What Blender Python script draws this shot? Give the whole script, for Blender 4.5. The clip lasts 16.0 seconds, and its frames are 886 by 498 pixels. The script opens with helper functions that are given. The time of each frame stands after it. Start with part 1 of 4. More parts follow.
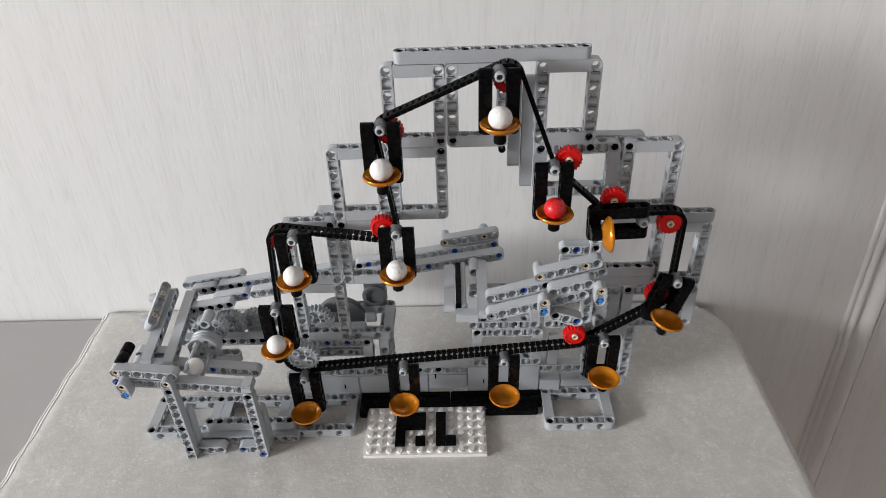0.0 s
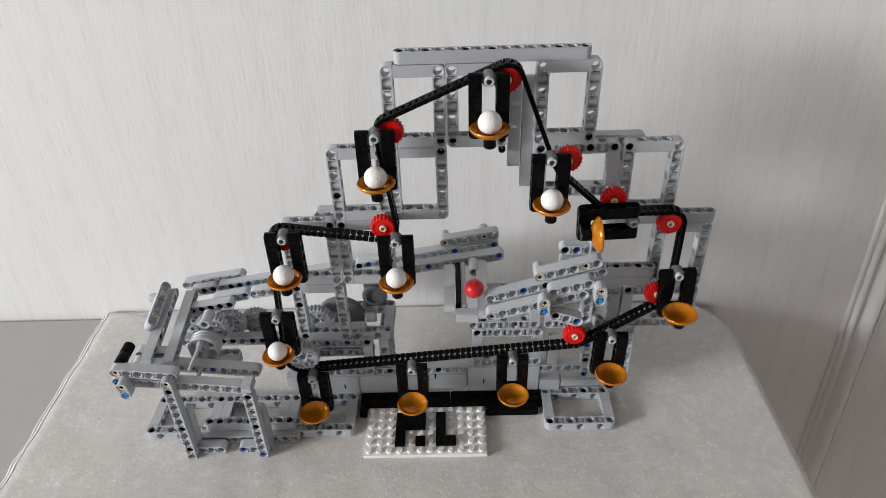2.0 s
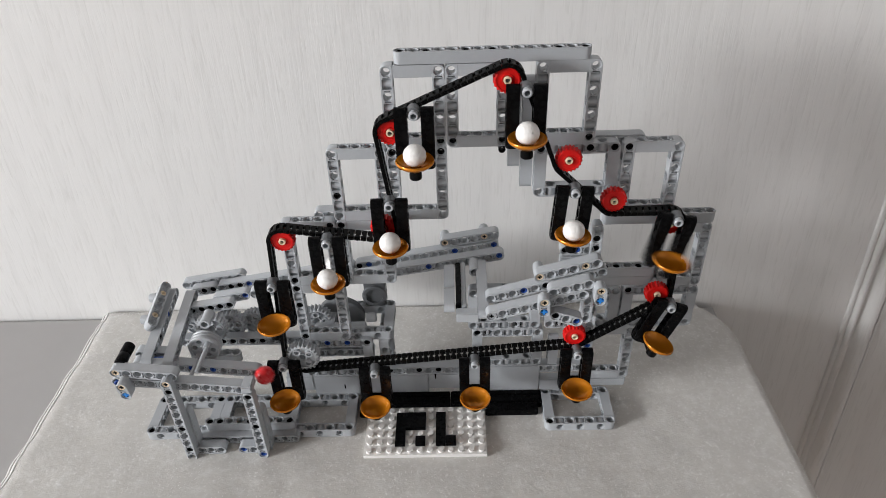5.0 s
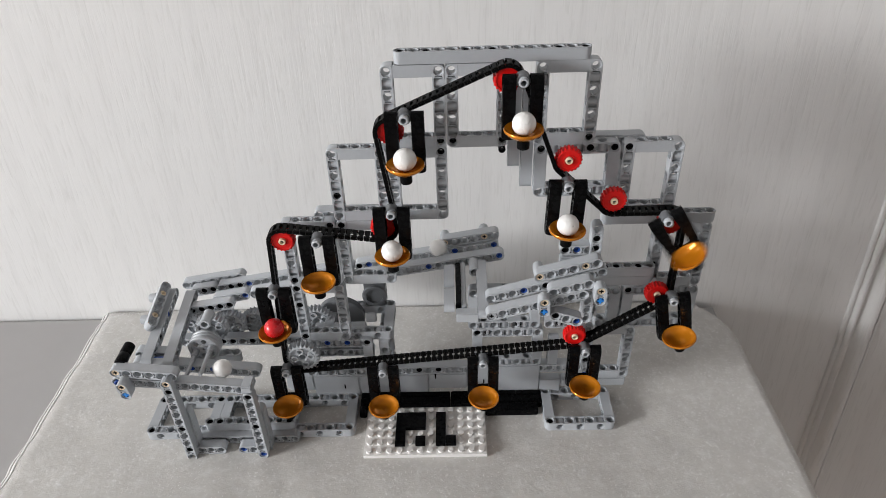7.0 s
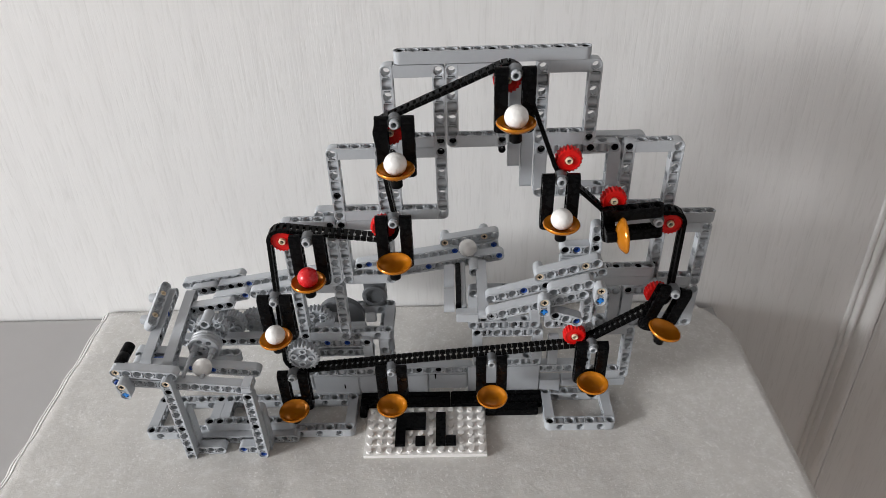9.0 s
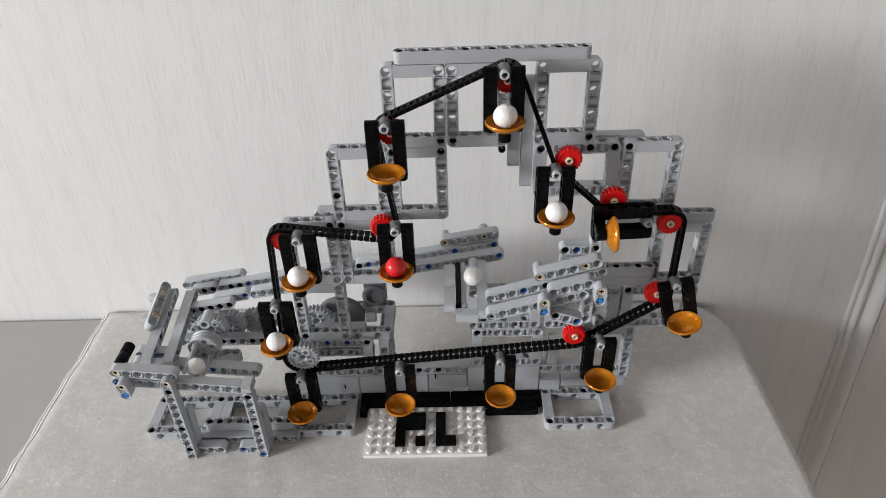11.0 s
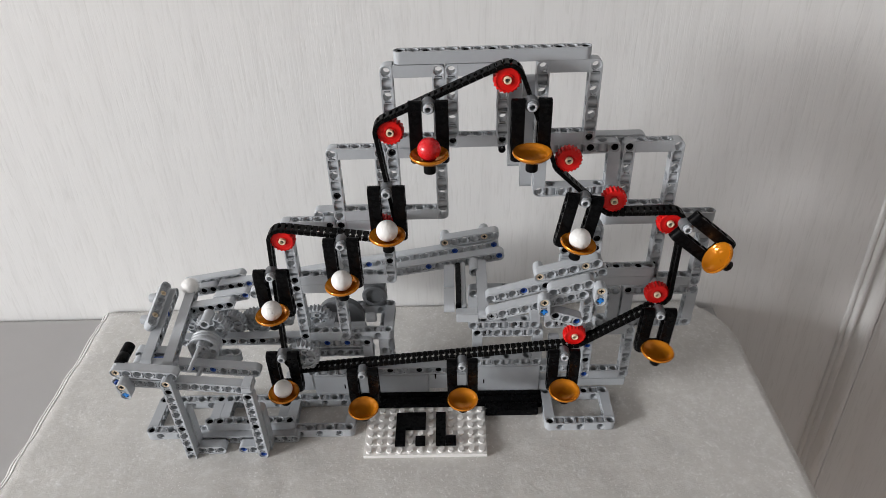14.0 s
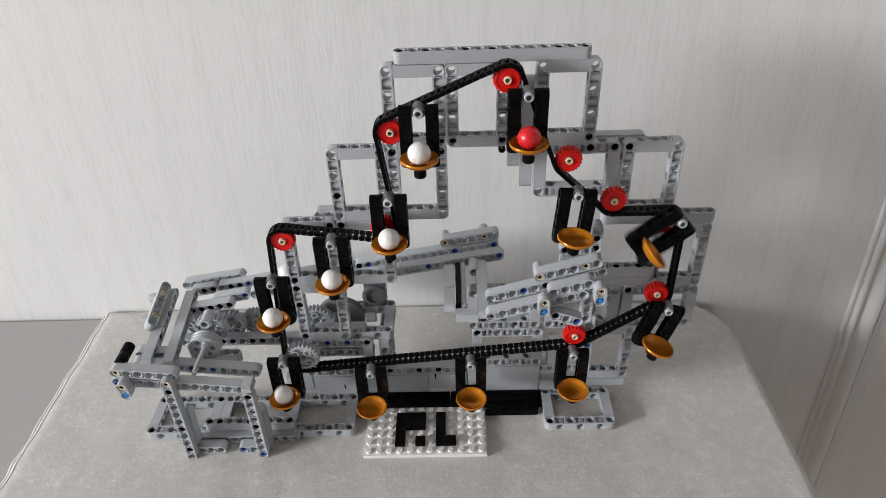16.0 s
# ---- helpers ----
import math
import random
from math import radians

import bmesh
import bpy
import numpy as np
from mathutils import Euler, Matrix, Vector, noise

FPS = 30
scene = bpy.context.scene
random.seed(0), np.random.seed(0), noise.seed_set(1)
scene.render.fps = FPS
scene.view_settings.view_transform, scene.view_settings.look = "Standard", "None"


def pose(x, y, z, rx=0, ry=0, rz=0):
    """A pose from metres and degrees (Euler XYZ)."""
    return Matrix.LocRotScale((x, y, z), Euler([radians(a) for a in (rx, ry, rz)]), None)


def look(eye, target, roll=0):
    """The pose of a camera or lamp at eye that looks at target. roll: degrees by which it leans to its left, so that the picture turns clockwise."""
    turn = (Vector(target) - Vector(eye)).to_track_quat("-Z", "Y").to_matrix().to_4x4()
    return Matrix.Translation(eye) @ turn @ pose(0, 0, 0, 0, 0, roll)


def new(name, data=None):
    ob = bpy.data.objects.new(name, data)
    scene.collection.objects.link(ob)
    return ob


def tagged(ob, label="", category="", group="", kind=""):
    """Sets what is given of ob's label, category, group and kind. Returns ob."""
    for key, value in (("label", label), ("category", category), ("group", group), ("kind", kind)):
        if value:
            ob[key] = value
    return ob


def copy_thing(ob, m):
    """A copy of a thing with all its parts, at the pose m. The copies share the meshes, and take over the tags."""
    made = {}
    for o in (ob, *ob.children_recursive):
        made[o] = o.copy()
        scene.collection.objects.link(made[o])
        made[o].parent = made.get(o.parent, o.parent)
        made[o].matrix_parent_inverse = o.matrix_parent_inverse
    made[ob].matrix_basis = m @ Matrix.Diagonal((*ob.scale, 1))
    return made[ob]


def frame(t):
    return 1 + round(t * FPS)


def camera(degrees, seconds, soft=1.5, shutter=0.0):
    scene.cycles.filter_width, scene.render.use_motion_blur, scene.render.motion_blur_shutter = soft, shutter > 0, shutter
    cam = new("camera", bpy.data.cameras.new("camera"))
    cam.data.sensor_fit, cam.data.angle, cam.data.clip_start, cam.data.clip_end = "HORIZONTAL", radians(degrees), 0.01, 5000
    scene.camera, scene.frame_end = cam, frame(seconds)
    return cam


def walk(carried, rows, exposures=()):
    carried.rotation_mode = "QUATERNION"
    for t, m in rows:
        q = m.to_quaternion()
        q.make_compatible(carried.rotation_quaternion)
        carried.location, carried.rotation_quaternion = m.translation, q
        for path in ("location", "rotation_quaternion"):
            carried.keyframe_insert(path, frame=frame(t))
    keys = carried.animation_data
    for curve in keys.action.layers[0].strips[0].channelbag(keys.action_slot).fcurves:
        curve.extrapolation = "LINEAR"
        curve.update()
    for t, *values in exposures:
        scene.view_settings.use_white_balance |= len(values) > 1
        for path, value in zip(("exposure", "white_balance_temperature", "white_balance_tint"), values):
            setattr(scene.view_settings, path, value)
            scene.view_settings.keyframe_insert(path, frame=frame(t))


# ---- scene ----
U = 0.008  # the pitch of the toy's holes
cam = camera(65.9, 16.0, soft=0.6, shutter=0.3)
EYE, AIM, ROLL = (-0.024, -0.402, 0.438), (-0.06, 1.232, -0.715), -2.0
walk(cam, [(0.0, look(EYE, AIM, ROLL)), (16.0, look(EYE, AIM, ROLL))], exposures=[(0.0, -0.03), (9.0, -0.03), (11.5, -0.03), (12.0, -0.05), (12.5, -0.08), (13.0, -0.15), (13.5, -0.17), (14.0, -0.08), (14.5, -0.02), (15.0, 0.12), (15.5, 0.03), (16.0, -0.08)])


def at(x, y, z):
    """A place in metres from the toy's own pitch: x from the tower's edge, y behind its front, z from its top row."""
    return Vector(((x - 8) * U, y * U, (z + 36) * U))


# ---- light ----
world = bpy.data.worlds.new("sky")
scene.world = world
world.use_nodes = True
wn = world.node_tree.nodes
sky = wn.new("ShaderNodeTexSky")
sky.sky_type, sky.sun_disc = "NISHITA", False
sky.sun_elevation, sky.sun_rotation = radians(35), radians(250)
world.node_tree.links.new(sky.outputs[0], wn["Background"].inputs[0])
wn["Background"].inputs[1].default_value = 0.1


def window_light(name, m, w, h, power, color):
    data = bpy.data.lights.new(name, "AREA")
    data.shape, data.size, data.size_y, data.energy, data.color = "RECTANGLE", w, h, power, color
    ob = new(name, data)
    ob.matrix_world = m
    return ob


window_light("window_light", look((-4.35, -1.85, 1.12), (0.1, 0.05, 0.05)), 1.5, 0.8, 259, (0.98, 0.988, 1.0))


# ---- materials ----
def material(name, color, rough, metal=0.0, spot=0.04, scale=300.0, bump=0.0, bump_scale=900.0, bevel=0.0, coat=0.0, island=0.0, spec=0.5):
    m = bpy.data.materials.new(name)
    m.use_nodes = True
    nt = m.node_tree
    n, link = nt.nodes, nt.links.new
    b = n["Principled BSDF"]
    b.inputs["Roughness"].default_value, b.inputs["Metallic"].default_value = rough, metal
    b.inputs["Coat Weight"].default_value, b.inputs["Specular IOR Level"].default_value = coat, spec
    co = n.new("ShaderNodeTexCoord")
    big = n.new("ShaderNodeTexNoise")
    big.inputs["Scale"].default_value, big.inputs["Detail"].default_value = scale, 4
    link(co.outputs["Object"], big.inputs["Vector"])
    ramp = n.new("ShaderNodeMix")
    ramp.data_type = "RGBA"
    ramp.inputs[6].default_value = (*[c * (1 - spot) for c in color], 1)
    ramp.inputs[7].default_value = (*[min(1, c * (1 + spot)) for c in color], 1)
    link(big.outputs[0], ramp.inputs[0])
    out = ramp.outputs[2]
    if island:
        info = n.new("ShaderNodeObjectInfo")
        hsv = n.new("ShaderNodeHueSaturation")
        mr = n.new("ShaderNodeMapRange")
        mr.inputs[3].default_value, mr.inputs[4].default_value = 1 - island, 1 + island
        link(info.outputs["Random"], mr.inputs[0])
        link(mr.outputs[0], hsv.inputs["Value"])
        link(out, hsv.inputs["Color"])
        out = hsv.outputs[0]
    link(out, b.inputs["Base Color"])
    rr = n.new("ShaderNodeMapRange")
    rr.inputs[3].default_value, rr.inputs[4].default_value = max(0.05, rough - 0.08), rough + 0.08
    link(big.outputs[0], rr.inputs[0])
    link(rr.outputs[0], b.inputs["Roughness"])
    normal = None
    if bevel:
        bv = n.new("ShaderNodeBevel")
        bv.samples, bv.inputs[0].default_value = 3, bevel
        normal = bv.outputs[0]
    if bump:
        fine = n.new("ShaderNodeTexNoise")
        fine.inputs["Scale"].default_value, fine.inputs["Detail"].default_value = bump_scale, 3
        link(co.outputs["Object"], fine.inputs["Vector"])
        bp = n.new("ShaderNodeBump")
        bp.inputs["Strength"].default_value, bp.inputs["Distance"].default_value = bump, 0.0004
        link(fine.outputs[0], bp.inputs["Height"])
        if normal:
            link(normal, bp.inputs["Normal"])
        normal = bp.outputs[0]
    if normal:
        link(normal, b.inputs["Normal"])
    return m


GREY = material("grey_plastic", (0.415, 0.435, 0.46), 0.36, bump=0.04, bevel=0.0004, island=0.05)
DARKGREY = material("dark_grey_plastic", (0.13, 0.137, 0.145), 0.4, bump=0.05, bevel=0.0004, island=0.05)
BLACK = material("black_plastic", (0.0030, 0.0030, 0.0034), 0.28, bump=0.05, bevel=0.0004, spec=0.08)
CHAIN = material("chain_plastic", (0.003, 0.003, 0.003), 0.36, bump=0.05, spec=0.08)
RED = material("red_plastic", (0.66, 0.008, 0.007), 0.33, bump=0.04, bevel=0.0003, spec=0.28)
GOLD = material("pearl_gold_plastic", (0.60, 0.205, 0.010), 0.13, metal=0.42, spot=0.06, bump=0.03, bump_scale=2500)
TAN = material("tan_plastic", (0.78, 0.64, 0.46), 0.4)
BLUE = material("blue_plastic", (0.010, 0.06, 0.30), 0.35)
AXBLUE = material("bright_blue_plastic", (0.012, 0.20, 0.62), 0.35)
WHITE = material("white_plastic", (0.80, 0.79, 0.77), 0.36, bump=0.04, bevel=0.0003)
BALLWHITE = material("white_ball_plastic", (0.80, 0.79, 0.77), 0.38, bump=0.15, bump_scale=500)
BALLRED = material("red_ball_plastic", (0.62, 0.015, 0.02), 0.28, bump=0.12, bump_scale=500)


def wall_material():
    """Pale laminate with fine upright wood grain."""
    m = material("pale_grained_laminate", (0.70, 0.685, 0.66), 0.5)
    nt = m.node_tree
    n, link = nt.nodes, nt.links.new
    b = n["Principled BSDF"]
    co = n.new("ShaderNodeTexCoord")
    mp = n.new("ShaderNodeMapping")
    mp.inputs["Scale"].default_value = (400, 1, 34)
    link(co.outputs["Object"], mp.inputs["Vector"])
    grain = n.new("ShaderNodeTexNoise")
    grain.inputs["Scale"].default_value, grain.inputs["Detail"].default_value, grain.inputs["Distortion"].default_value = 1.0, 5, 0.6
    link(mp.outputs[0], grain.inputs["Vector"])
    mp2 = n.new("ShaderNodeMapping")
    mp2.inputs["Scale"].default_value = (7, 1, 0.75)
    link(co.outputs["Object"], mp2.inputs["Vector"])
    broad = n.new("ShaderNodeTexWave")
    broad.bands_direction = "X"
    broad.inputs["Scale"].default_value, broad.inputs["Distortion"].default_value, broad.inputs["Detail"].default_value = 1.2, 9.0, 3
    link(mp2.outputs[0], broad.inputs["Vector"])
    ramp = n.new("ShaderNodeValToRGB")
    ramp.color_ramp.elements[0].position, ramp.color_ramp.elements[1].position = 0.33, 0.47
    ramp.color_ramp.elements[0].color, ramp.color_ramp.elements[1].color = (0.665, 0.66, 0.65, 1), (0.715, 0.71, 0.703, 1)
    link(grain.outputs[0], ramp.inputs[0])
    mix = n.new("ShaderNodeMix")
    mix.data_type, mix.blend_type = "RGBA", "MULTIPLY"
    mix.inputs[0].default_value = 0.07
    figure = n.new("ShaderNodeValToRGB")
    figure.color_ramp.elements[0].position, figure.color_ramp.elements[1].position = 0.02, 0.22
    figure.color_ramp.elements[0].color, figure.color_ramp.elements[1].color = (0.55, 0.54, 0.53, 1), (1, 1, 1, 1)
    link(broad.outputs["Fac"], figure.inputs[0])
    link(ramp.outputs[0], mix.inputs[6])
    link(figure.outputs[0], mix.inputs[7])
    link(mix.outputs[2], b.inputs["Base Color"])
    bp = n.new("ShaderNodeBump")
    bp.inputs["Strength"].default_value, bp.inputs["Distance"].default_value = 0.25, 0.0006
    link(grain.outputs[0], bp.inputs["Height"])
    link(bp.outputs[0], b.inputs["Normal"])
    return m


WALL = wall_material()
PAINT = material("plain_room_paint", (0.39, 0.38, 0.375), 0.7, scale=8, bump=0.1)
TABLETOP = material("grey_laminate", (0.40, 0.39, 0.385), 0.5, scale=60, bump=0.1)
FLOORMAT = material("room_floor_wood", (0.22, 0.15, 0.10), 0.5, scale=20)


def plush_material():
    m = material("white_plush", (0.515, 0.498, 0.468), 0.95, spot=0.13, scale=22)
    nt = m.node_tree
    n, link = nt.nodes, nt.links.new
    b = n["Principled BSDF"]
    b.inputs["Sheen Weight"].default_value, b.inputs["Sheen Roughness"].default_value = 0.35, 0.6
    co = n.new("ShaderNodeTexCoord")
    mp = n.new("ShaderNodeMapping")
    mp.inputs["Scale"].default_value = (620, 900, 620)
    link(co.outputs["Object"], mp.inputs["Vector"])
    pile = n.new("ShaderNodeTexNoise")
    pile.inputs["Scale"].default_value, pile.inputs["Detail"].default_value, pile.inputs["Distortion"].default_value = 1.0, 4, 0.8
    link(mp.outputs[0], pile.inputs["Vector"])
    tuft = n.new("ShaderNodeTexNoise")
    tuft.inputs["Scale"].default_value, tuft.inputs["Detail"].default_value = 320, 5
    link(co.outputs["Object"], tuft.inputs["Vector"])
    fleck = n.new("ShaderNodeValToRGB")
    fleck.color_ramp.elements[0].position, fleck.color_ramp.elements[1].position = 0.40, 0.74
    fleck.color_ramp.elements[0].color, fleck.color_ramp.elements[1].color = (0.50, 0.488, 0.465, 1), (0.58, 0.572, 0.55, 1)
    link(tuft.outputs[0], fleck.inputs[0])
    base = b.inputs["Base Color"].links[0].from_socket
    blend = n.new("ShaderNodeMix")
    blend.data_type = "RGBA"
    blend.inputs[0].default_value = 0.4
    link(base, blend.inputs[6])
    link(fleck.outputs[0], blend.inputs[7])
    # matted, lighter curls of the pile
    curl = n.new("ShaderNodeTexNoise")
    curl.inputs["Scale"].default_value, curl.inputs["Detail"].default_value, curl.inputs["Distortion"].default_value = 120, 3, 0.3
    link(co.outputs["Object"], curl.inputs["Vector"])
    tips = n.new("ShaderNodeMapRange")
    tips.inputs[1].default_value, tips.inputs[2].default_value = 0.48, 0.76
    tips.inputs[3].default_value, tips.inputs[4].default_value = 0.0, 0.45
    link(curl.outputs[0], tips.inputs[0])
    light = n.new("ShaderNodeMix")
    light.data_type = "RGBA"
    light.inputs[7].default_value = (0.72, 0.715, 0.70, 1)
    link(tips.outputs[0], light.inputs[0])
    link(blend.outputs[2], light.inputs[6])
    # glints on fibre ends, painted into the colour as near-white flecks in patches
    glint = n.new("ShaderNodeTexNoise")
    glint.inputs["Scale"].default_value, glint.inputs["Detail"].default_value, glint.inputs["Distortion"].default_value = 390, 2, 0.3
    link(co.outputs["Object"], glint.inputs["Vector"])
    spots = n.new("ShaderNodeMapRange")
    spots.inputs[1].default_value, spots.inputs[2].default_value = 0.585, 0.68
    link(glint.outputs[0], spots.inputs[0])
    patch = n.new("ShaderNodeTexNoise")
    patch.inputs["Scale"].default_value, patch.inputs["Detail"].default_value = 34, 3
    link(co.outputs["Object"], patch.inputs["Vector"])
    where = n.new("ShaderNodeMapRange")
    where.inputs[1].default_value, where.inputs[2].default_value, where.inputs[4].default_value = 0.42, 0.64, 0.55
    link(patch.outputs[0], where.inputs[0])
    both = n.new("ShaderNodeMath")
    both.operation = "MULTIPLY"
    link(spots.outputs[0], both.inputs[0])
    link(where.outputs[0], both.inputs[1])
    bright = n.new("ShaderNodeMix")
    bright.data_type = "RGBA"
    bright.inputs[7].default_value = (0.86, 0.85, 0.84, 1)
    link(both.outputs[0], bright.inputs[0])
    link(light.outputs[2], bright.inputs[6])
    link(bright.outputs[2], b.inputs["Base Color"])
    add = n.new("ShaderNodeMath")
    add.operation = "ADD"
    link(pile.outputs[0], add.inputs[0])
    link(tuft.outputs[0], add.inputs[1])
    bp = n.new("ShaderNodeBump")
    bp.inputs["Strength"].default_value, bp.inputs["Distance"].default_value = 0.17, 0.0009
    more = n.new("ShaderNodeMath")
    more.operation = "MULTIPLY_ADD"
    more.inputs[1].default_value = 0.9
    link(tips.outputs[0], more.inputs[0])
    link(add.outputs[0], more.inputs[2])
    link(more.outputs[0], bp.inputs["Height"])
    link(bp.outputs[0], b.inputs["Normal"])
    return m


PLUSH = plush_material()


def fibre_material():
    m = material("white_fibre", (0.72, 0.71, 0.69), 0.9, spot=0.12, scale=60)
    nt = m.node_tree
    thin = nt.nodes.new("ShaderNodeBsdfTranslucent")
    thin.inputs[0].default_value = (0.72, 0.71, 0.69, 1)
    mix = nt.nodes.new("ShaderNodeMixShader")
    mix.inputs[0].default_value = 0.35
    nt.links.new(nt.nodes["Principled BSDF"].outputs[0], mix.inputs[1])
    nt.links.new(thin.outputs[0], mix.inputs[2])
    nt.links.new(mix.outputs[0], nt.nodes["Material Output"].inputs[0])
    return m


FIBRE = fibre_material()
HEM = material("white_cotton_hem", (0.72, 0.715, 0.70), 0.9, spot=0.1, scale=400, bump=0.6, bump_scale=1400)


# ---- mesh helpers ----
def mesh_of(name, verts, faces, mat, sharp=38):
    me = bpy.data.meshes.new(name)
    me.from_pydata([tuple(v) for v in verts], [], faces)
    bm = bmesh.new()
    bm.from_mesh(me)
    bmesh.ops.remove_doubles(bm, verts=bm.verts, dist=2e-6)
    bmesh.ops.recalc_face_normals(bm, faces=bm.faces)
    bm.to_mesh(me)
    bm.free()
    me.polygons.foreach_set("use_smooth", [True] * len(me.polygons))
    me.set_sharp_from_angle(angle=radians(sharp))
    me.materials.append(mat)
    return me


def part(name, me, parent, m=None, label=""):
    ob = new(name, me)
    ob.parent = parent
    if m is not None:
        ob.matrix_basis = m
    if label:
        ob["label"] = label
    return ob


def box_geo(x0, x1, y0, y1, z0, z1):
    v = [Vector((x, y, z)) for x in (x0, x1) for y in (y0, y1) for z in (z0, z1)]
    f = [(0, 1, 3, 2), (4, 6, 7, 5), (0, 4, 5, 1), (2, 3, 7, 6), (0, 2, 6, 4), (1, 5, 7, 3)]
    return v, f


def join_geo(*geos):
    v, f = [], []
    for gv, gf in geos:
        k = len(v)
        v += gv
        f += [tuple(i + k for i in q) for q in gf]
    return v, f


def moved(geo, m):
    return [m @ Vector(v) for v in geo[0]], geo[1]


def lathe_geo(profile, n=24, closed=False):
    """Rings (radius, height) turned about z."""
    v, f = [], []
    for r, h in profile:
        v += [Vector((r * math.cos(2 * math.pi * i / n), r * math.sin(2 * math.pi * i / n), h)) for i in range(n)]
    k = len(profile)
    for a in range(k if closed else k - 1):
        b = (a + 1) % k
        for i in range(n):
            j = (i + 1) % n
            f.append((a * n + i, a * n + j, b * n + j, b * n + i))
    return v, f


def capped(geo, n):
    v, f = geo
    return v, f + [tuple(range(n))[::-1], tuple(range(len(v) - n, len(v)))]


def slab(name, x0, x1, y0, y1, z0, z1, mat):
    return mesh_of(name, *box_geo(x0, x1, y0, y1, z0, z1), mat)


# ---- beam cells ----
H = 0.0039
SEG = 24


def cell(v, f, cx, across, round_to=(), left=True, right=True, sides="plain", dips=True):
    """One hole of a beam along x. across: which axis the hole runs along, 'y' or 'z'. round_to: the corners (sx, sb) that are rounded.
    left, right: whether another cell follows there. sides: how the two faces beside the hole look."""
    def put(x, b, a):
        v.append(Vector((cx + x, a, b)) if across == "y" else Vector((cx + x, b, a)))
        return len(v) - 1

    hx = U / 2
    out = []
    for i in range(SEG):
        t = 2 * math.pi * i / SEG
        c, s = math.cos(t), math.sin(t)
        key = (1 if c > 1e-6 else -1 if c < -1e-6 else 0, 1 if s > 1e-6 else -1 if s < -1e-6 else 0)
        if any((key[0] in (0, q[0])) and (key[1] in (0, q[1])) for q in round_to) and key[0] != 0:
            out.append((H * c, H * s))
        else:
            k = min(hx / abs(c) if abs(c) > 1e-9 else 9, H / abs(s) if abs(s) > 1e-9 else 9)
            out.append((math.copysign(hx, c), math.copysign(H, s)) if i % 6 == 3 else (k * c, k * s))
    dip = []
    for i in range(SEG):
        mid = 2 * math.pi * (i + 0.5) / SEG
        c = math.cos(mid)
        dip.append(dips and ((c > math.cos(radians(32)) and right) or (c < -math.cos(radians(32)) and left)))
    R0, R1, R2, D, W = 0.0036, 0.0031, 0.00245, 0.0009, 0.0011
    for sgn in (1, -1):
        top, low = sgn * H, sgn * (H - D)
        ring = lambda r, a: [put(r * math.cos(2 * math.pi * i / SEG), r * math.sin(2 * math.pi * i / SEG), a) for i in range(SEG)]
        o, r0, r1, r1l, r2l = [put(x, b, top) for x, b in out], ring(R0, top), ring(R1, top), ring(R1, low), ring(R2, low)
        mid0 = ring(R2, 0)
        ol, r0l = [put(x, b, sgn * (H - W)) for x, b in out], ring(R0, sgn * (H - W))
        for i in range(SEG):
            j = (i + 1) % SEG
            if dip[i]:
                f.extend([(ol[i], ol[j], r0l[j], r0l[i]), (r0l[i], r0l[j], r0[j], r0[i])])
                if not dip[i - 1]:
                    f.append((o[i], ol[i], r0l[i], r0[i]))
                if not dip[j]:
                    f.append((o[j], ol[j], r0l[j], r0[j]))
            else:
                f.append((o[i], o[j], r0[j], r0[i]))
            f.extend([(r0[i], r0[j], r1[j], r1[i]), (r1[i], r1[j], r1l[j], r1l[i]), (r1l[i], r1l[j], r2l[j], r2l[i]), (r2l[i], r2l[j], mid0[j], mid0[i])])
    up, dn = [put(x, b, H) for x, b in out], [put(x, b, -H) for x, b in out]
    for i in range(SEG):
        j = (i + 1) % SEG
        (x0, b0), (x1, b1) = out[i], out[j]
        flat = abs(abs(b0) - H) < 1e-7 and abs(abs(b1) - H) < 1e-7
        inner = abs(abs(x0) - hx) < 1e-7 and abs(abs(x1) - hx) < 1e-7
        if inner and ((x0 > 0 and right) or (x0 < 0 and left)):
            continue
        if flat and sides == "pocket":
            continue
        f.append((up[i], up[j], dn[j], dn[i]))
    if sides == "pocket":
        xs = [-0.0035, -0.0029, -0.0026, -0.0019, -0.0010, 0.0, 0.0010, 0.0019, 0.0026, 0.0029, 0.0035]
        for sb in (1, -1):
            g = 0.0029
            deep = [sb * (0.0012 if abs(x) > 0.00285 else math.sqrt(0.0031 ** 2 - x * x)) for x in xs]
            o = [put(x, sb * H, a) for x, a in ((-hx, -H), (hx, -H), (hx, H), (-hx, H))]
            q = [put(x, sb * H, a) for x, a in ((xs[0], -g), (xs[-1], -g), (xs[-1], g), (xs[0], g))]
            for i in range(4):
                j = (i + 1) % 4
                f.append((o[i], o[j], q[j], q[i]))
            lo, hi = [put(x, d, -g) for x, d in zip(xs, deep)], [put(x, d, g) for x, d in zip(xs, deep)]
            for i in range(len(xs) - 1):
                f.append((lo[i], lo[i + 1], hi[i + 1], hi[i]))
            f.extend([tuple([q[0]] + lo + [q[1]]), tuple([q[3]] + hi + [q[2]]), (q[0], q[3], hi[0], lo[0]), (q[1], q[2], hi[-1], lo[-1])])


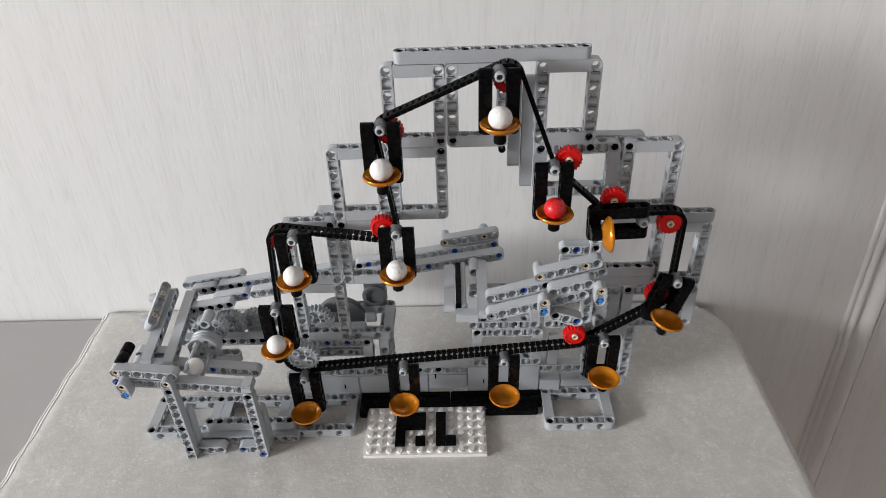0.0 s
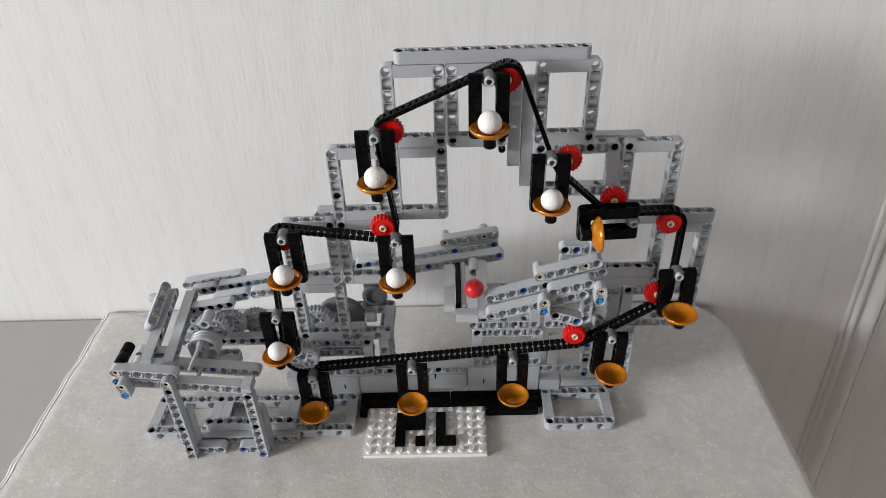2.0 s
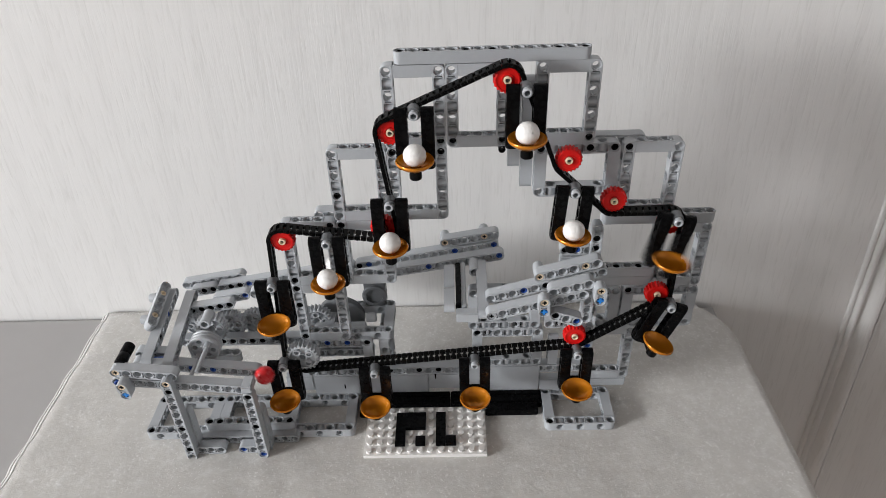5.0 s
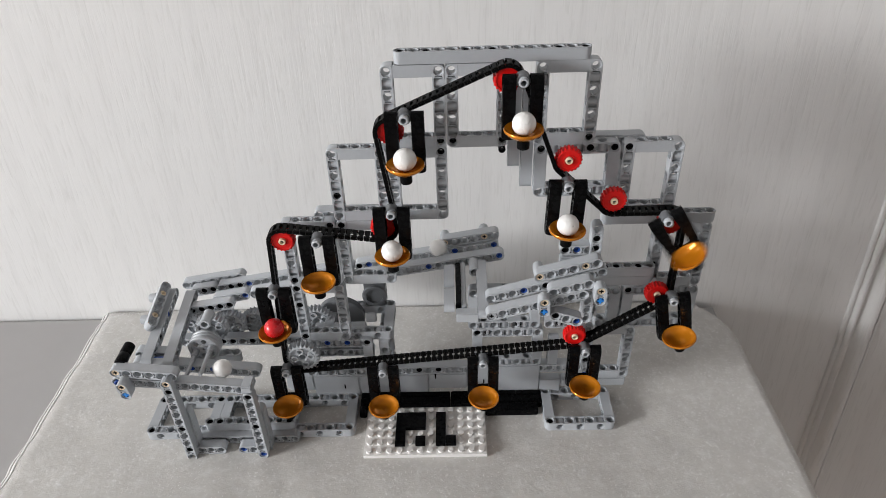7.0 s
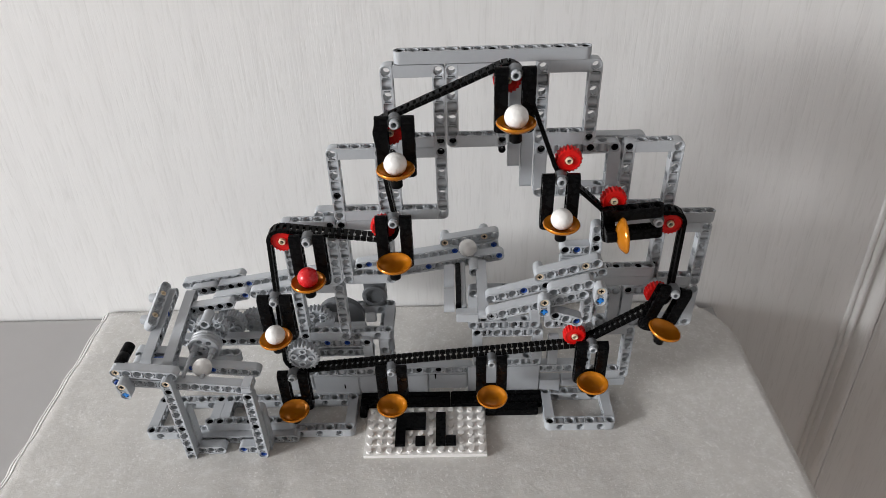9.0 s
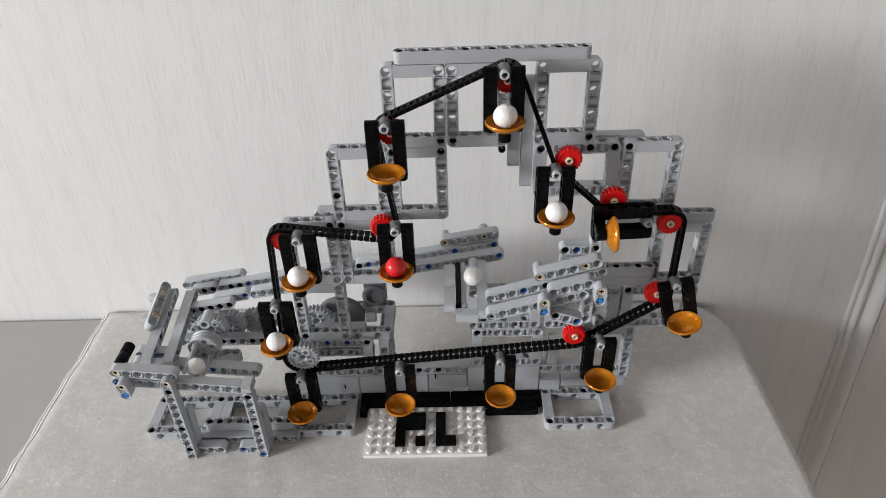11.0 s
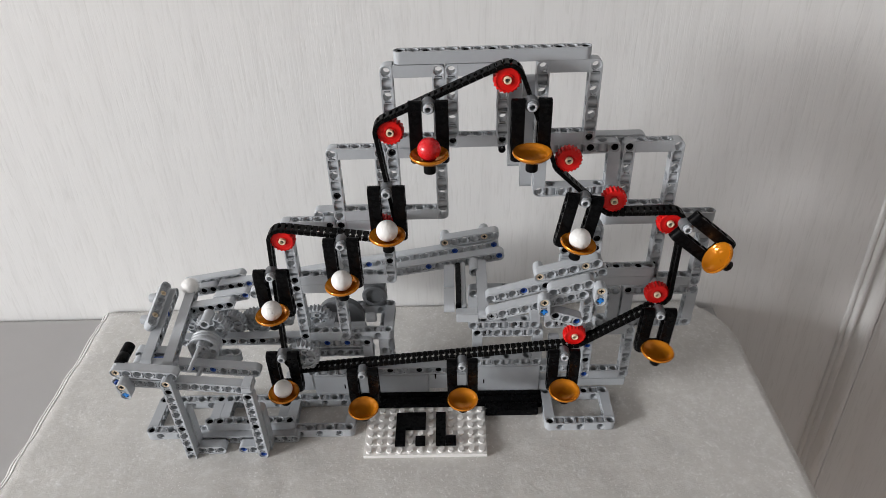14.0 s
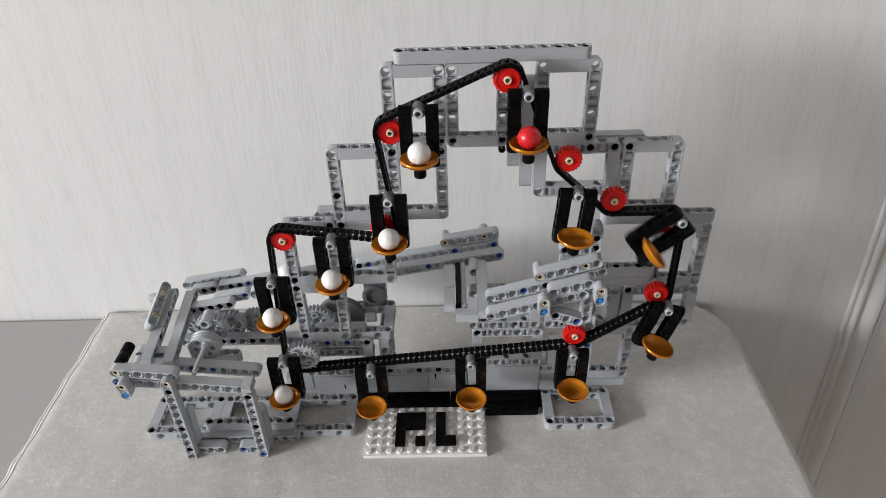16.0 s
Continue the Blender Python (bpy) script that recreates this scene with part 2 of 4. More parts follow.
def beam_geo(kinds):
    """kinds: a letter for each hole: F across y, P across z with plain faces, S across z with a pocket in each face."""
    v, f = [], []
    n = len(kinds)
    for i, k in enumerate(kinds):
        ends = ([(-1, 1), (-1, -1)] if i == 0 else []) + ([(1, 1), (1, -1)] if i == n - 1 else [])
        cell(v, f, i * U, "y" if k == "F" else "z", ends, i > 0, i < n - 1, "pocket" if k == "S" else "plain", k != "S")
    return v, f


def frame_geo():
    """The open frame of 5 by 7 holes, upright, its first hole at the top left."""
    geos = []
    turn = Matrix(((0, 0, 1, 0), (0, 1, 0, 0), (-1, 0, 0, 0), (0, 0, 0, 1)))  # x runs down
    for col, sb in ((0, -1), (4, 1)):
        v, f = [], []
        for i, k in enumerate("FSFSFSF"):
            ends = [(-1, sb)] if i == 0 else [(1, sb)] if i == 6 else []
            cell(v, f, i * U, "y" if k == "F" else "z", ends, i > 0, i < 6, "pocket" if k == "S" else "plain", k != "S")
        geos.append(moved((v, f), Matrix.Translation((col * U, 0, 0)) @ turn))
    for row in (0, 6):
        v, f = [], []
        for i in range(3):
            cell(v, f, (i + 1) * U, "z", [], True, True, "plain")
        geos.append(moved((v, f), Matrix.Translation((0, 0, -row * U))))
    return join_geo(*geos)


def gear_geo(teeth, root, tip, width, bore=0.0, web=None, crown=0.0):
    """A toothed wheel about y, its front at -width / 2. web: (radius, depth) of a sunken ring in the front. crown: how far the teeth slope away."""
    n = teeth * 4
    shape = []
    for i in range(n):
        r = tip if i % 4 in (0, 1) else root
        a = 2 * math.pi * (i + (0.25 if i % 4 in (0, 2) else -0.25)) / n
        shape.append((r, a))
    v, f = [], []

    def ring(fn, y):
        k = len(v)
        for r, a in shape:
            q = fn(r)
            v.append(Vector((q * math.cos(a), y, q * math.sin(a))))
        return k

    def sew(a, b):
        for i in range(n):
            j = (i + 1) % n
            f.append((a + i, a + j, b + j, b + i))

    h = width / 2
    rings = [ring(lambda r: bore, -h * 0.7)]
    if web:
        rings += [ring(lambda r: bore + 0.001, -h), ring(lambda r: bore + 0.0014, -h), ring(lambda r: bore + 0.0014, -h + web[1]), ring(lambda r: web[0], -h + web[1]), ring(lambda r: web[0], -h)]
    rings += [ring(lambda r: min(r, root) - crown, -h), ring(lambda r: r - crown * 0.6, -h + crown), ring(lambda r: r, -h + crown * 2.2), ring(lambda r: r, h - crown), ring(lambda r: min(r, root) - crown, h), ring(lambda r: bore, h)]
    for a, b in zip(rings, rings[1:]):
        sew(a, b)
    sew(rings[-1], rings[0])
    return v, f


def axle_geo(r, y0, y1, cross=True):
    """A rod about y; cross: with a cross-shaped section."""
    if not cross:
        g = capped(lathe_geo([(r * 0.6, 0), (r, 0.0002), (r, y1 - y0)], 14), 14)
    else:
        w = r * 0.31
        pts = [(w, w), (w, r), (-w, r), (-w, w), (-r, w), (-r, -w), (-w, -w), (-w, -r), (w, -r), (w, -w), (r, -w), (r, w)]
        v = [Vector((a, b, z)) for z in (0, y1 - y0) for a, b in pts]
        f = [(i, (i + 1) % 12, 12 + (i + 1) % 12, 12 + i) for i in range(12)] + [tuple(range(12))[::-1], tuple(range(12, 24))]
        g = v, f
    m = Matrix(((1, 0, 0, 0), (0, 0, 1, y0), (0, 1, 0, 0), (0, 0, 0, 1)))
    return moved(g, m)


BEAMS = {}


def beam_mesh(kinds, mat):
    key = (kinds, mat.name)
    if key not in BEAMS:
        BEAMS[key] = mesh_of("beam", *beam_geo(kinds), mat)
    return BEAMS[key]


def axes(p, d, h):
    """A pose at p whose x runs along d and whose y runs along h as nearly as may be."""
    x = Vector(d).normalized()
    z = x.cross(Vector(h)).normalized()
    y = z.cross(x)
    m = Matrix((x, y, z)).transposed().to_4x4()
    m.translation = p
    return m


# ---- the room ----
WY = 15.5 * U
XW = -4.4
BACK = radians(3.7)        # the panel leans back a little


def leaning():
    """The foot of the panel on the table's level, leaning back."""
    return Matrix.Translation((0, WY, 0)) @ Matrix.Rotation(-BACK, 4, "X")


wall = tagged(new("wall_north", slab("wall_north", XW, 1.6, 0, 0.1, -0.75, 1.76, WALL)), "pale grained laminate panel behind the table", "wall", kind="structure")
wall.matrix_world = leaning()
tagged(new("wall_east", slab("wall_east", 1.6, 1.7, -3.1, WY + 0.25, -0.75, 1.75, PAINT)), "plain pale room wall", "wall", kind="structure")
tagged(new("wall_south", slab("wall_south", XW, 1.6, -3.1, -3.0, -0.75, 1.75, PAINT)), "plain pale room wall", "wall", kind="structure")
v, f = join_geo(box_geo(XW - 0.1, XW, -3.1, -2.65, -0.75, 1.75), box_geo(XW - 0.1, XW, -1.05, WY + 0.25, -0.75, 1.75), box_geo(XW - 0.1, XW, -2.65, -1.05, -0.75, 0.68), box_geo(XW - 0.1, XW, -2.65, -1.05, 1.56, 1.75))
tagged(new("wall_west", mesh_of("wall_west", v, f, PAINT)), "plain pale room wall with a window opening", "wall", kind="structure")
tagged(new("floor", slab("floor", XW - 0.1, 1.7, -3.1, WY + 0.25, -0.85, -0.75, FLOORMAT)), "brown wooden room floor", "floor", kind="structure")
tagged(new("ceiling", slab("ceiling", XW - 0.1, 1.7, -3.1, WY + 0.25, 1.75, 1.85, PAINT)), "plain pale ceiling", "ceiling", kind="structure")


def moulding():
    """Upright moulded trim on the panel: a step, a bead, a broad ovolo and a fillet."""
    prof = [(0, 0), (0.3, -2.2), (1.2, -3), (3.6, -3), (4.6, -1.6), (5.6, -1.6), (6.4, -4.6), (8.0, -6), (9.8, -6), (11.2, -4.4), (12, -1.2), (14, -0.8), (15.5, -2.0), (18, -5.4), (21, -7.6), (24.5, -8.6), (28, -8), (30, -6), (31, -1.8), (33, -1.2), (33.6, -3), (35.6, -3), (36.6, -1.6), (37, 0)]
    x0 = at(53.75, 0, 0).x
    v, f = [], []
    for z in (-0.75, 1.75):
        v += [Vector((x0 + a / 1000, b / 1000, z)) for a, b in prof]
    n = len(prof)
    f = [(i, i + 1, n + i + 1, n + i) for i in range(n - 1)]
    tagged(new("trim", mesh_of("trim", v, f, WALL, 50)), "pale upright moulded trim on the panel", "trim", kind="structure").matrix_world = leaning()


moulding()


def table():
    root = tagged(new("table"), "grey laminate table under a white blanket", "table")
    top = -0.008
    x0, x1, y0, y1 = -0.9, at(36.7, 0, 0).x, -0.55, 14.9 * U
    part("tabletop", slab("tabletop", x0, x1, y0, y1, top - 0.025, top, TABLETOP), root)
    leg = slab("leg", -0.02, 0.02, -0.02, 0.02, -0.75, top - 0.025, TABLETOP)
    for x in (x0 + 0.05, x1 - 0.05):
        for y in (y0 + 0.05, y1 - 0.05):
            part("leg", leg, root, Matrix.Translation((x, y, 0)))


table()


def blanket():
    """Folded plush over the table, hanging down at one end."""
    v, f = [], []
    xa, xb = at(-39.15, 0, 0).x, at(36.9, 0, 0).x
    ya, yb = -0.42, 15.2 * U
    nx, ny = 190, 150
    drop = 0.22
    rad = 0.005

    def surf(s, yy):
        """s metres along the cloth from its free edge."""
        w = xb - xa
        corner = max(0.0, (yy - (yb - 0.055)) / 0.055)
        end = w - 0.028 * corner * corner
        if s < end:
            return xa + s, 0.0
        q = (s - end) / rad
        if q < math.pi / 2:
            return xa + end + rad * math.sin(q), -rad + rad * math.cos(q)
        return xa + end + rad, -rad - (s - end - rad * math.pi / 2)

    total = xb - xa + drop
    for i in range(nx + 1):
        for j in range(ny + 1):
            s, yy = total * i / nx, ya + (yb - ya) * j / ny
            x, z = surf(s, yy)
            lump = noise.noise((x * 14, yy * 14, 0)) * 0.0010 + noise.noise((x * 45, yy * 45, 3)) * 0.0006
            edge = noise.noise((yy * 25, 1, 5)) * 0.004 + noise.noise((yy * 110, 1, 5)) * 0.0012 if i < 3 else 0
            v.append(Vector((x + edge + (lump * 3 if z < -0.02 else 0), yy + (noise.noise((x * 30, 7, 1)) * 0.002 if j == ny else 0), z + min(lump, 0.0004) - (0.004 if i == 0 else 0.0012 if i == 1 else 0))))
    for i in range(nx):
        for j in range(ny):
            a = i * (ny + 1) + j
            f.append((a, a + ny + 1, a + ny + 2, a + 1))
    me = mesh_of("blanket", v, f, PLUSH, 80)
    ob = tagged(new("blanket", me), "white plush blanket spread over a table", "blanket")
    sol = ob.modifiers.new("thick", "SOLIDIFY")
    sol.thickness, sol.offset = 0.0035, -1
    # the lower fold
    low = [Vector((p.x - 0.004 + noise.noise((p.y * 40, 2, 9)) * 0.003 if i <= 1 else p.x, p.y, -0.0062 if i > 0 else -0.0072)) for i in range(5) for p in [v[i * (ny + 1) + j] for j in range(ny + 1)]]
    lf = []
    for i in range(4):
        for j in range(ny):
            a = i * (ny + 1) + j
            lf.append((a, a + ny + 1, a + ny + 2, a + 1))
    fold = part("lower_fold", mesh_of("lower_fold", low, lf, PLUSH, 80), ob)
    sol = fold.modifiers.new("thick", "SOLIDIFY")
    sol.thickness, sol.offset = 0.0012, 0
    # rolled hems along the free edge of both layers
    for row, over, dx, dz in ((v[ny + 1:2 * ny + 2], ob, -0.0008, -0.0006), (low[:ny + 1], fold, 0.0019, 0.0014)):
        hv, hf = [], []
        for j, p in enumerate(row):
            thick = 0.0011 * (1 + 0.3 * noise.noise((p.y * 160, 4, 4)))
            for k in range(8):
                a = k * math.pi / 4
                hv.append(Vector((p.x + dx + thick * math.cos(a), p.y, p.z + dz + thick * math.sin(a))))
        for j in range(ny):
            for k in range(8):
                a, c = j * 8 + k, j * 8 + (k + 1) % 8
                hf.append((a, c, c + 8, a + 8))
        part("hem", mesh_of("hem", hv, hf, HEM, 80), over, None, "rolled white hem")
    # loose fibres of the pile, lying every way
    rng = np.random.default_rng(5)
    count = 20000
    ii = rng.integers(1, nx - 40, count)
    jj = rng.integers(0, ny, count)
    ii[:1500] = 1
    jj[1500:2300] = ny - 1
    fv, ff = [], []
    for k in range(count):
        a = int(ii[k]) * (ny + 1) + int(jj[k])
        u, w = rng.random(2)
        p = v[a] + (v[a + ny + 1] - v[a]) * u + (v[a + 1] - v[a]) * w
        turn, size, rise = rng.random() * 2 * math.pi, 0.0012 + 0.0014 * rng.random(), 0.0002 * rng.random()
        d = Vector((math.cos(turn), math.sin(turn), 0))
        side = Vector((-d.y, d.x, 0.16 * rng.random() - 0.08)) * (0.00022 + 0.00022 * rng.random())
        base = p + Vector((0, 0, 0.00004))
        fv += [base - side, base + side, base + d * size + Vector((0, 0, rise))]
        ff.append((3 * k, 3 * k + 1, 3 * k + 2))
    fibres = bpy.data.meshes.new("nap")
    fibres.from_pydata([tuple(q) for q in fv], [], ff)
    fibres.materials.append(FIBRE)
    tagged(part("nap", fibres, ob), kind="stuff")


blanket()

# ---- the ball machine ----
machine = tagged(new("ball_machine"), "grey toy-brick ball lift with chain on a white blanket", "toy machine")
FRAME = mesh_of("frame", *frame_geo(), GREY)


def upright(x, z, y=0.5):
    return part("frame", FRAME, machine, Matrix.Translation(at(x, y, z)))


def lying(x, z, y=0.5):
    """A frame turned on its side, 7 wide and 5 high, its first hole at the top left."""
    return part("frame", FRAME, machine, axes(at(x, y, z - 4), (0, 0, 1), (0, 1, 0)))


def flat(x, y, z, wide=True):
    """A frame lying flat, its hole rows facing up; x, y of its near left hole."""
    if wide:
        return part("frame", FRAME, machine, axes(at(x, y, z), (0, 1, 0), (0, 0, -1)))
    return part("frame", FRAME, machine, axes(at(x, y + 6, z), (1, 0, 0), (0, 0, -1)))


def beam(n, p, d, h, mat=None, name="beam"):
    """A beam from its first hole's centre p along d, its holes along h, both in the toy's own pitch. n: how many holes, or their kinds."""
    return part(name, beam_mesh("F" * n if isinstance(n, int) else n, mat or GREY), machine, axes(at(*p), d, h))


for x, z in ((0, -0.13), (5, -0.13), (12, -0.04), (-5, -7), (0, -7), (19.4, -7), (-10, -14), (-5, -14), (23.15, -15), (-10, -21), (18, -27)):
    upright(x, z)
for x, z in ((12.2, -7), (21.2, -22)):
    lying(x, z)
for x, z in ((14, -22), (7, -27), (-10, -28)):
    lying(x, z)
lying(6.6, -22)
for x in (-26, -19, -12):
    flat(x, -4.5, -35.5)
flat(14.1, -4.2, -35.5)
flat(-7.9, 1.0, -27.5)

X, Y, Z = (1, 0, 0), (0, 1, 0), (0, 0, 1)
DOWN = (0, 0, -1)
# top rail, ties behind the frames and the two long uprights
beam(15, (1.12, 0.5, 0.9), X, Z)
beam(6, (15.5, 1.5, -6.85), X, Y)
beam(7, (-7, 1.5, -13.5), X, Y)
beam(10, (18.3, 0.5, -14), X, Z)
beam(8, (10.05, 1.5, -1.7), DOWN, X)
beam(10, (11.15, 1.5, -1.7), DOWN, X)
# block beside the ramp
beam(6, (17.6, -0.3, -19.2), X, Z)
beam(6, (17.6, -0.3, -20.2), X, Z)
beam(5, (17.2, -1.3, -13.8), DOWN, Y)
beam(3, (14.6, -1.2, -16.0), X, Y)
# base rails
beam(15, (-12.4, 0.5, -33), X, Z)
beam(15, (-12.4, 0.5, -34), X, Z)
beam(4, (2.6, 0.5, -33), X, Z)
beam(4, (2.6, 0.5, -34), X, Z)
beam(7, (7, 0.5, -32), X, Z)
beam(7, (7, 0.5, -33), X, Z)
beam(5, (13.4, 0.5, -32), X, Y)
beam("FSFFSF", (-9, 1.5, -30.2), X, Y)
beam(4, (14.6, 0.5, -28.2), DOWN, X)
beam(10, (-3, 0.5, -32), X, Y)

# rear ramp behind the tower, falling towards the lead-in
SL = Vector((-1, 0, -0.167))
FALL = SL.normalized()


def along(p, d, k):
    return tuple(Vector(p) + Vector(d) * k)


front_rail, back_rail = (9.25, 4.0, -20.2), (8.9, 6.7, -20.78)
for start, n in ((0, 11), (11, 15), (26, 4)):
    beam(n, along(front_rail, FALL, start), FALL, Y)
for start, n in ((0, 15), (15, 15), (30, 3)):
    beam(n, along(back_rail, FALL, start), FALL, Y)
beam(6, (8.9, 6.5, -19.45), FALL, Y)
beam(5, (-17.8, 3.0, -24.85), FALL, Y)
beam(7, (-17.9, 7.72, -24.9), FALL, Y)
# the leg that leads forward and down
LEAN = Vector((0.04, -1, -0.11)).normalized()
beam(10, (-24.4, 4.9, -25.0), LEAN, X)
beam(10, (-22.3, 4.6, -25.05), LEAN, X)
CANT = (1, 0, 1.15)
beam(6, (-24.9, 4.6, -24.1), LEAN, CANT)
beam(3, (-23.9, -4.0, -26.4), X, Y)
# cross leg of the ramp
beam(8, (7.4, 3.0, -20.75), (0, -1, -0.03), X)
beam(3, (4.35, 2.3, -20.75), (0, -1, 0), X)
beam(3, (4.35, -1.1, -20.9), (0, -1, 0), X)


def block(x0, x1, y0, y1, z0, z1, mat=None, name="block"):
    """A smooth rounded brick between two corners."""
    bm = bmesh.new()
    v, f = box_geo(*(at(x0, 0, 0).x, at(x1, 0, 0).x), y0 * U, y1 * U, at(0, 0, z0).z, at(0, 0, z1).z)
    vs = [bm.verts.new(q) for q in v]
    for q in f:
        bm.faces.new([vs[i] for i in q])
    bmesh.ops.bevel(bm, geom=bm.edges[:], offset=0.0007, segments=2, affect="EDGES")
    bmesh.ops.recalc_face_normals(bm, faces=bm.faces)
    me = bpy.data.meshes.new(name)
    bm.to_mesh(me)
    bm.free()
    me.materials.append(mat or GREY)
    return part(name, me, machine)


for y0, y1, z1 in ((-1.66, -0.72, -35.0), (-0.68, -0.1, -34.9)):
    block(-5.2, 4.15, y0, y1, -36, z1, BLACK, "base_bar")
    block(4.2, 13.6, y0, y1, -36, z1, BLACK, "base_bar")
block(-5.2, -4.5, -2.7, -1.72, -36, -35.0, BLACK, "base_bar")
block(7.75, 13.1, -2.7, -1.72, -36, -35.0, BLACK, "base_bar")
for x0, x1, z0, z1 in ((-12.85, -10.05, -34.2, -32.5), (-10.0, -5.3, -35.45, -32.5), (-5.25, 1.9, -35.45, -32.5), (1.95, 5.95, -34.6, -32.5), (6.0, 13.4, -35.35, -31.5), (13.45, 15.6, -35.3, -33.5), (15.65, 22.3, -34.6, -33.5)):
    block(x0, x1, -0.06, 0.9, z0, z1, None, "panel")
# shade in the panels' narrow notches, put in as small black blocks
for x, z in ((-7.0, -34.4), (2.5, -33.2), (7.5, -34.0)):
    block(x, x + 0.3, -0.075, 0.2, z, z + 0.75, BLACK, "slot")
block(-9.35, -4.2, 0.98, 2.3, -28.0, -27.05, None, "panel")
block(4.95, 5.45, -3.3, 3.0, -21.4, -20.4, BLACK, "bar")
block(5.47, 5.9, -3.4, 3.2, -21.4, -20.5, None, "bar")
block(4.95, 6.95, -4.4, -3.45, -21.7, -20.7)
block(14.2, 16.2, -1.7, -0.75, -18.0, -16.75)
block(-14.62, -13.66, -7.3, -5.75, -27.15, -26.35, name="elbow")
# front ramp
RISE = Vector((1, 0, 0.28)).normalized()
beam(9, (8.0, -5.0, -20.1), RISE, Y)
beam(4, (13.2, -5.0, -17.62), RISE, Y)
beam(11, (8.1, -2.5, -20.2), RISE, Y)
beam(6, (12.25, -3.0, -17.5), RISE, Y)
beam(2, (12.35, -5.9, -18.0), DOWN, Y)
beam(2, (16.95, -5.9, -16.9), DOWN, Y)
beam(3, (13.4, -5.6, -19.7), (1, 0, -0.36), Y)
beam(5, (16.9, -2.0, -19.2), DOWN, Y)
beam(6, (17.6, -0.9, -21.9), DOWN, Y)
beam(5, (9.0, -1.2, -22.0), X, Y)

# lead-in channel with its stand
DIP = Vector((1, 0, -0.122)).normalized()
beam(12, (-25.9, -6.2, -25.95), DIP, Y)
beam(12, (-25.2, -3.5, -26.55), DIP, Y)
beam(4, (-25.2, -2.5, -26.2), DIP, Y)
beam(6, (-25.7, -6.3, -24.75), DIP, Y)
beam(2, (-25.0, -7.3, -25.6), (0.12, 0, -1), Y)
beam(11, (-21.2, -6.9, -25.75), DOWN, Y)
beam(9, (-14.15, -6.9, -27.6), DOWN, Y)
beam(6, (-21.0, -5.95, -30.7), DOWN, Y)
beam(6, (-13.95, -5.95, -30.7), DOWN, Y)
beam(3, (-20.4, -6.4, -35.45), X, Y)
beam(3, (-16.2, -6.4, -35.45), X, Y)
beam(11, (-21.4, -5.2, -35.4), X, Y)
beam(9, (-19.9, -4.4, -34.45), X, Z)
# gear train bed
beam(15, (-22.8, 1.5, -28.4), X, Y)
beam(9, (-20.6, 4.4, -28.4), X, Y)
beam(5, (-20.6, -1.6, -27.8), X, Z)
part("frame", FRAME, machine, axes(at(-2.4, 0.9, -28.4), (0, 1, 0), (-1, 0, 0)))


# ---- pins, knobs and gears on it ----
def pin_mesh(mat, hollow=True):
    prof = [(0.0010, 0.0026), (0.0014, 0.0006), (0.0021, 0.0001), (0.0024, 0.0004), (0.0024, 0.0075)] if hollow else [(0.0002, 0.0002), (0.0025, 0), (0.0028, 0.0004), (0.0028, 0.0075)]
    return mesh_of("pin", *lathe_geo(prof, 14), mat)


PINS = {"black": pin_mesh(BLACK), "blue": pin_mesh(BLUE), "tan": pin_mesh(TAN), "grey": pin_mesh(GREY)}
CROSS = {"tan": mesh_of("axle_end", *axle_geo(0.0023, -0.0006, 0.007), TAN), "blue": mesh_of("axle_end", *axle_geo(0.0023, -0.0006, 0.007), AXBLUE), "grey": mesh_of("axle_end", *axle_geo(0.0023, -0.0006, 0.007), GREY)}


def pin(colour, x, y, z, inward=(0, 1, 0)):
    """A pin whose end shows in a hole; y at the face of the hole."""
    side = (1, 0, 0) if abs(inward[0]) < 0.5 else (0, 1, 0)
    d = Vector(inward).normalized()
    m = axes(at(x, y, z), side, Vector(side).cross(d) * -1)
    return part("pin", PINS[colour], machine, m, colour + " connector pin" if colour in ("blue", "tan") else "")


SOLID = {c: pin_mesh(m, False) for c, m in (("tan", TAN), ("blue", BLUE), ("grey", GREY))}
# black cross that stands in for the shade of a recess in the pin's end
SLOT_SHADE = mesh_of("slot", *axle_geo(0.0015, -0.0002, 0.002), BLACK)


def axle_end(colour, x, y, z):
    """A pin with a black cross for its hollow's shade, or a bare cross axle, in a hole facing forward."""
    if colour == "blue":
        return part("axle_end", CROSS["blue"], machine, Matrix.Translation(at(x, y + 0.08, z)), "blue cross axle end")
    ob = part("axle_end", SOLID[colour], machine, axes(at(x, y + 0.015, z), (1, 0, 0), (0, 0, -1)), colour + " pin with a black cross for the shade in its end")
    part("slot", SLOT_SHADE, ob, ob.matrix_basis.inverted() @ Matrix.Translation(at(x, y + 0.015, z)))
    return ob


for x, z in ((5, -6), (9, -6), (4, -6), (16, -6), (16.2, -7), (19.4, -7), (-5, -11), (-6, -14), (-5, -14), (-10, -20), (-10, -21), (-10, -23), (-10, -27), (-4, -28), (23, -19), (-1, -18), (7, -27), (18, -31), (20, -26), (11, -26)):
    pin("black", x, 0.1, z)
for x, z in ((-8, -28), (-6, -28), (18, -29), (18, -33)):
    pin("blue", x, 0.1, z)
for k in (1, 3, 6, 8, 13, 15):
    pin("black", k + 0.12, 0.5, 1.32, DOWN)
for k in (0, 7):
    pin("blue", *along((front_rail[0], 3.6, front_rail[2]), FALL, k * 1.0))
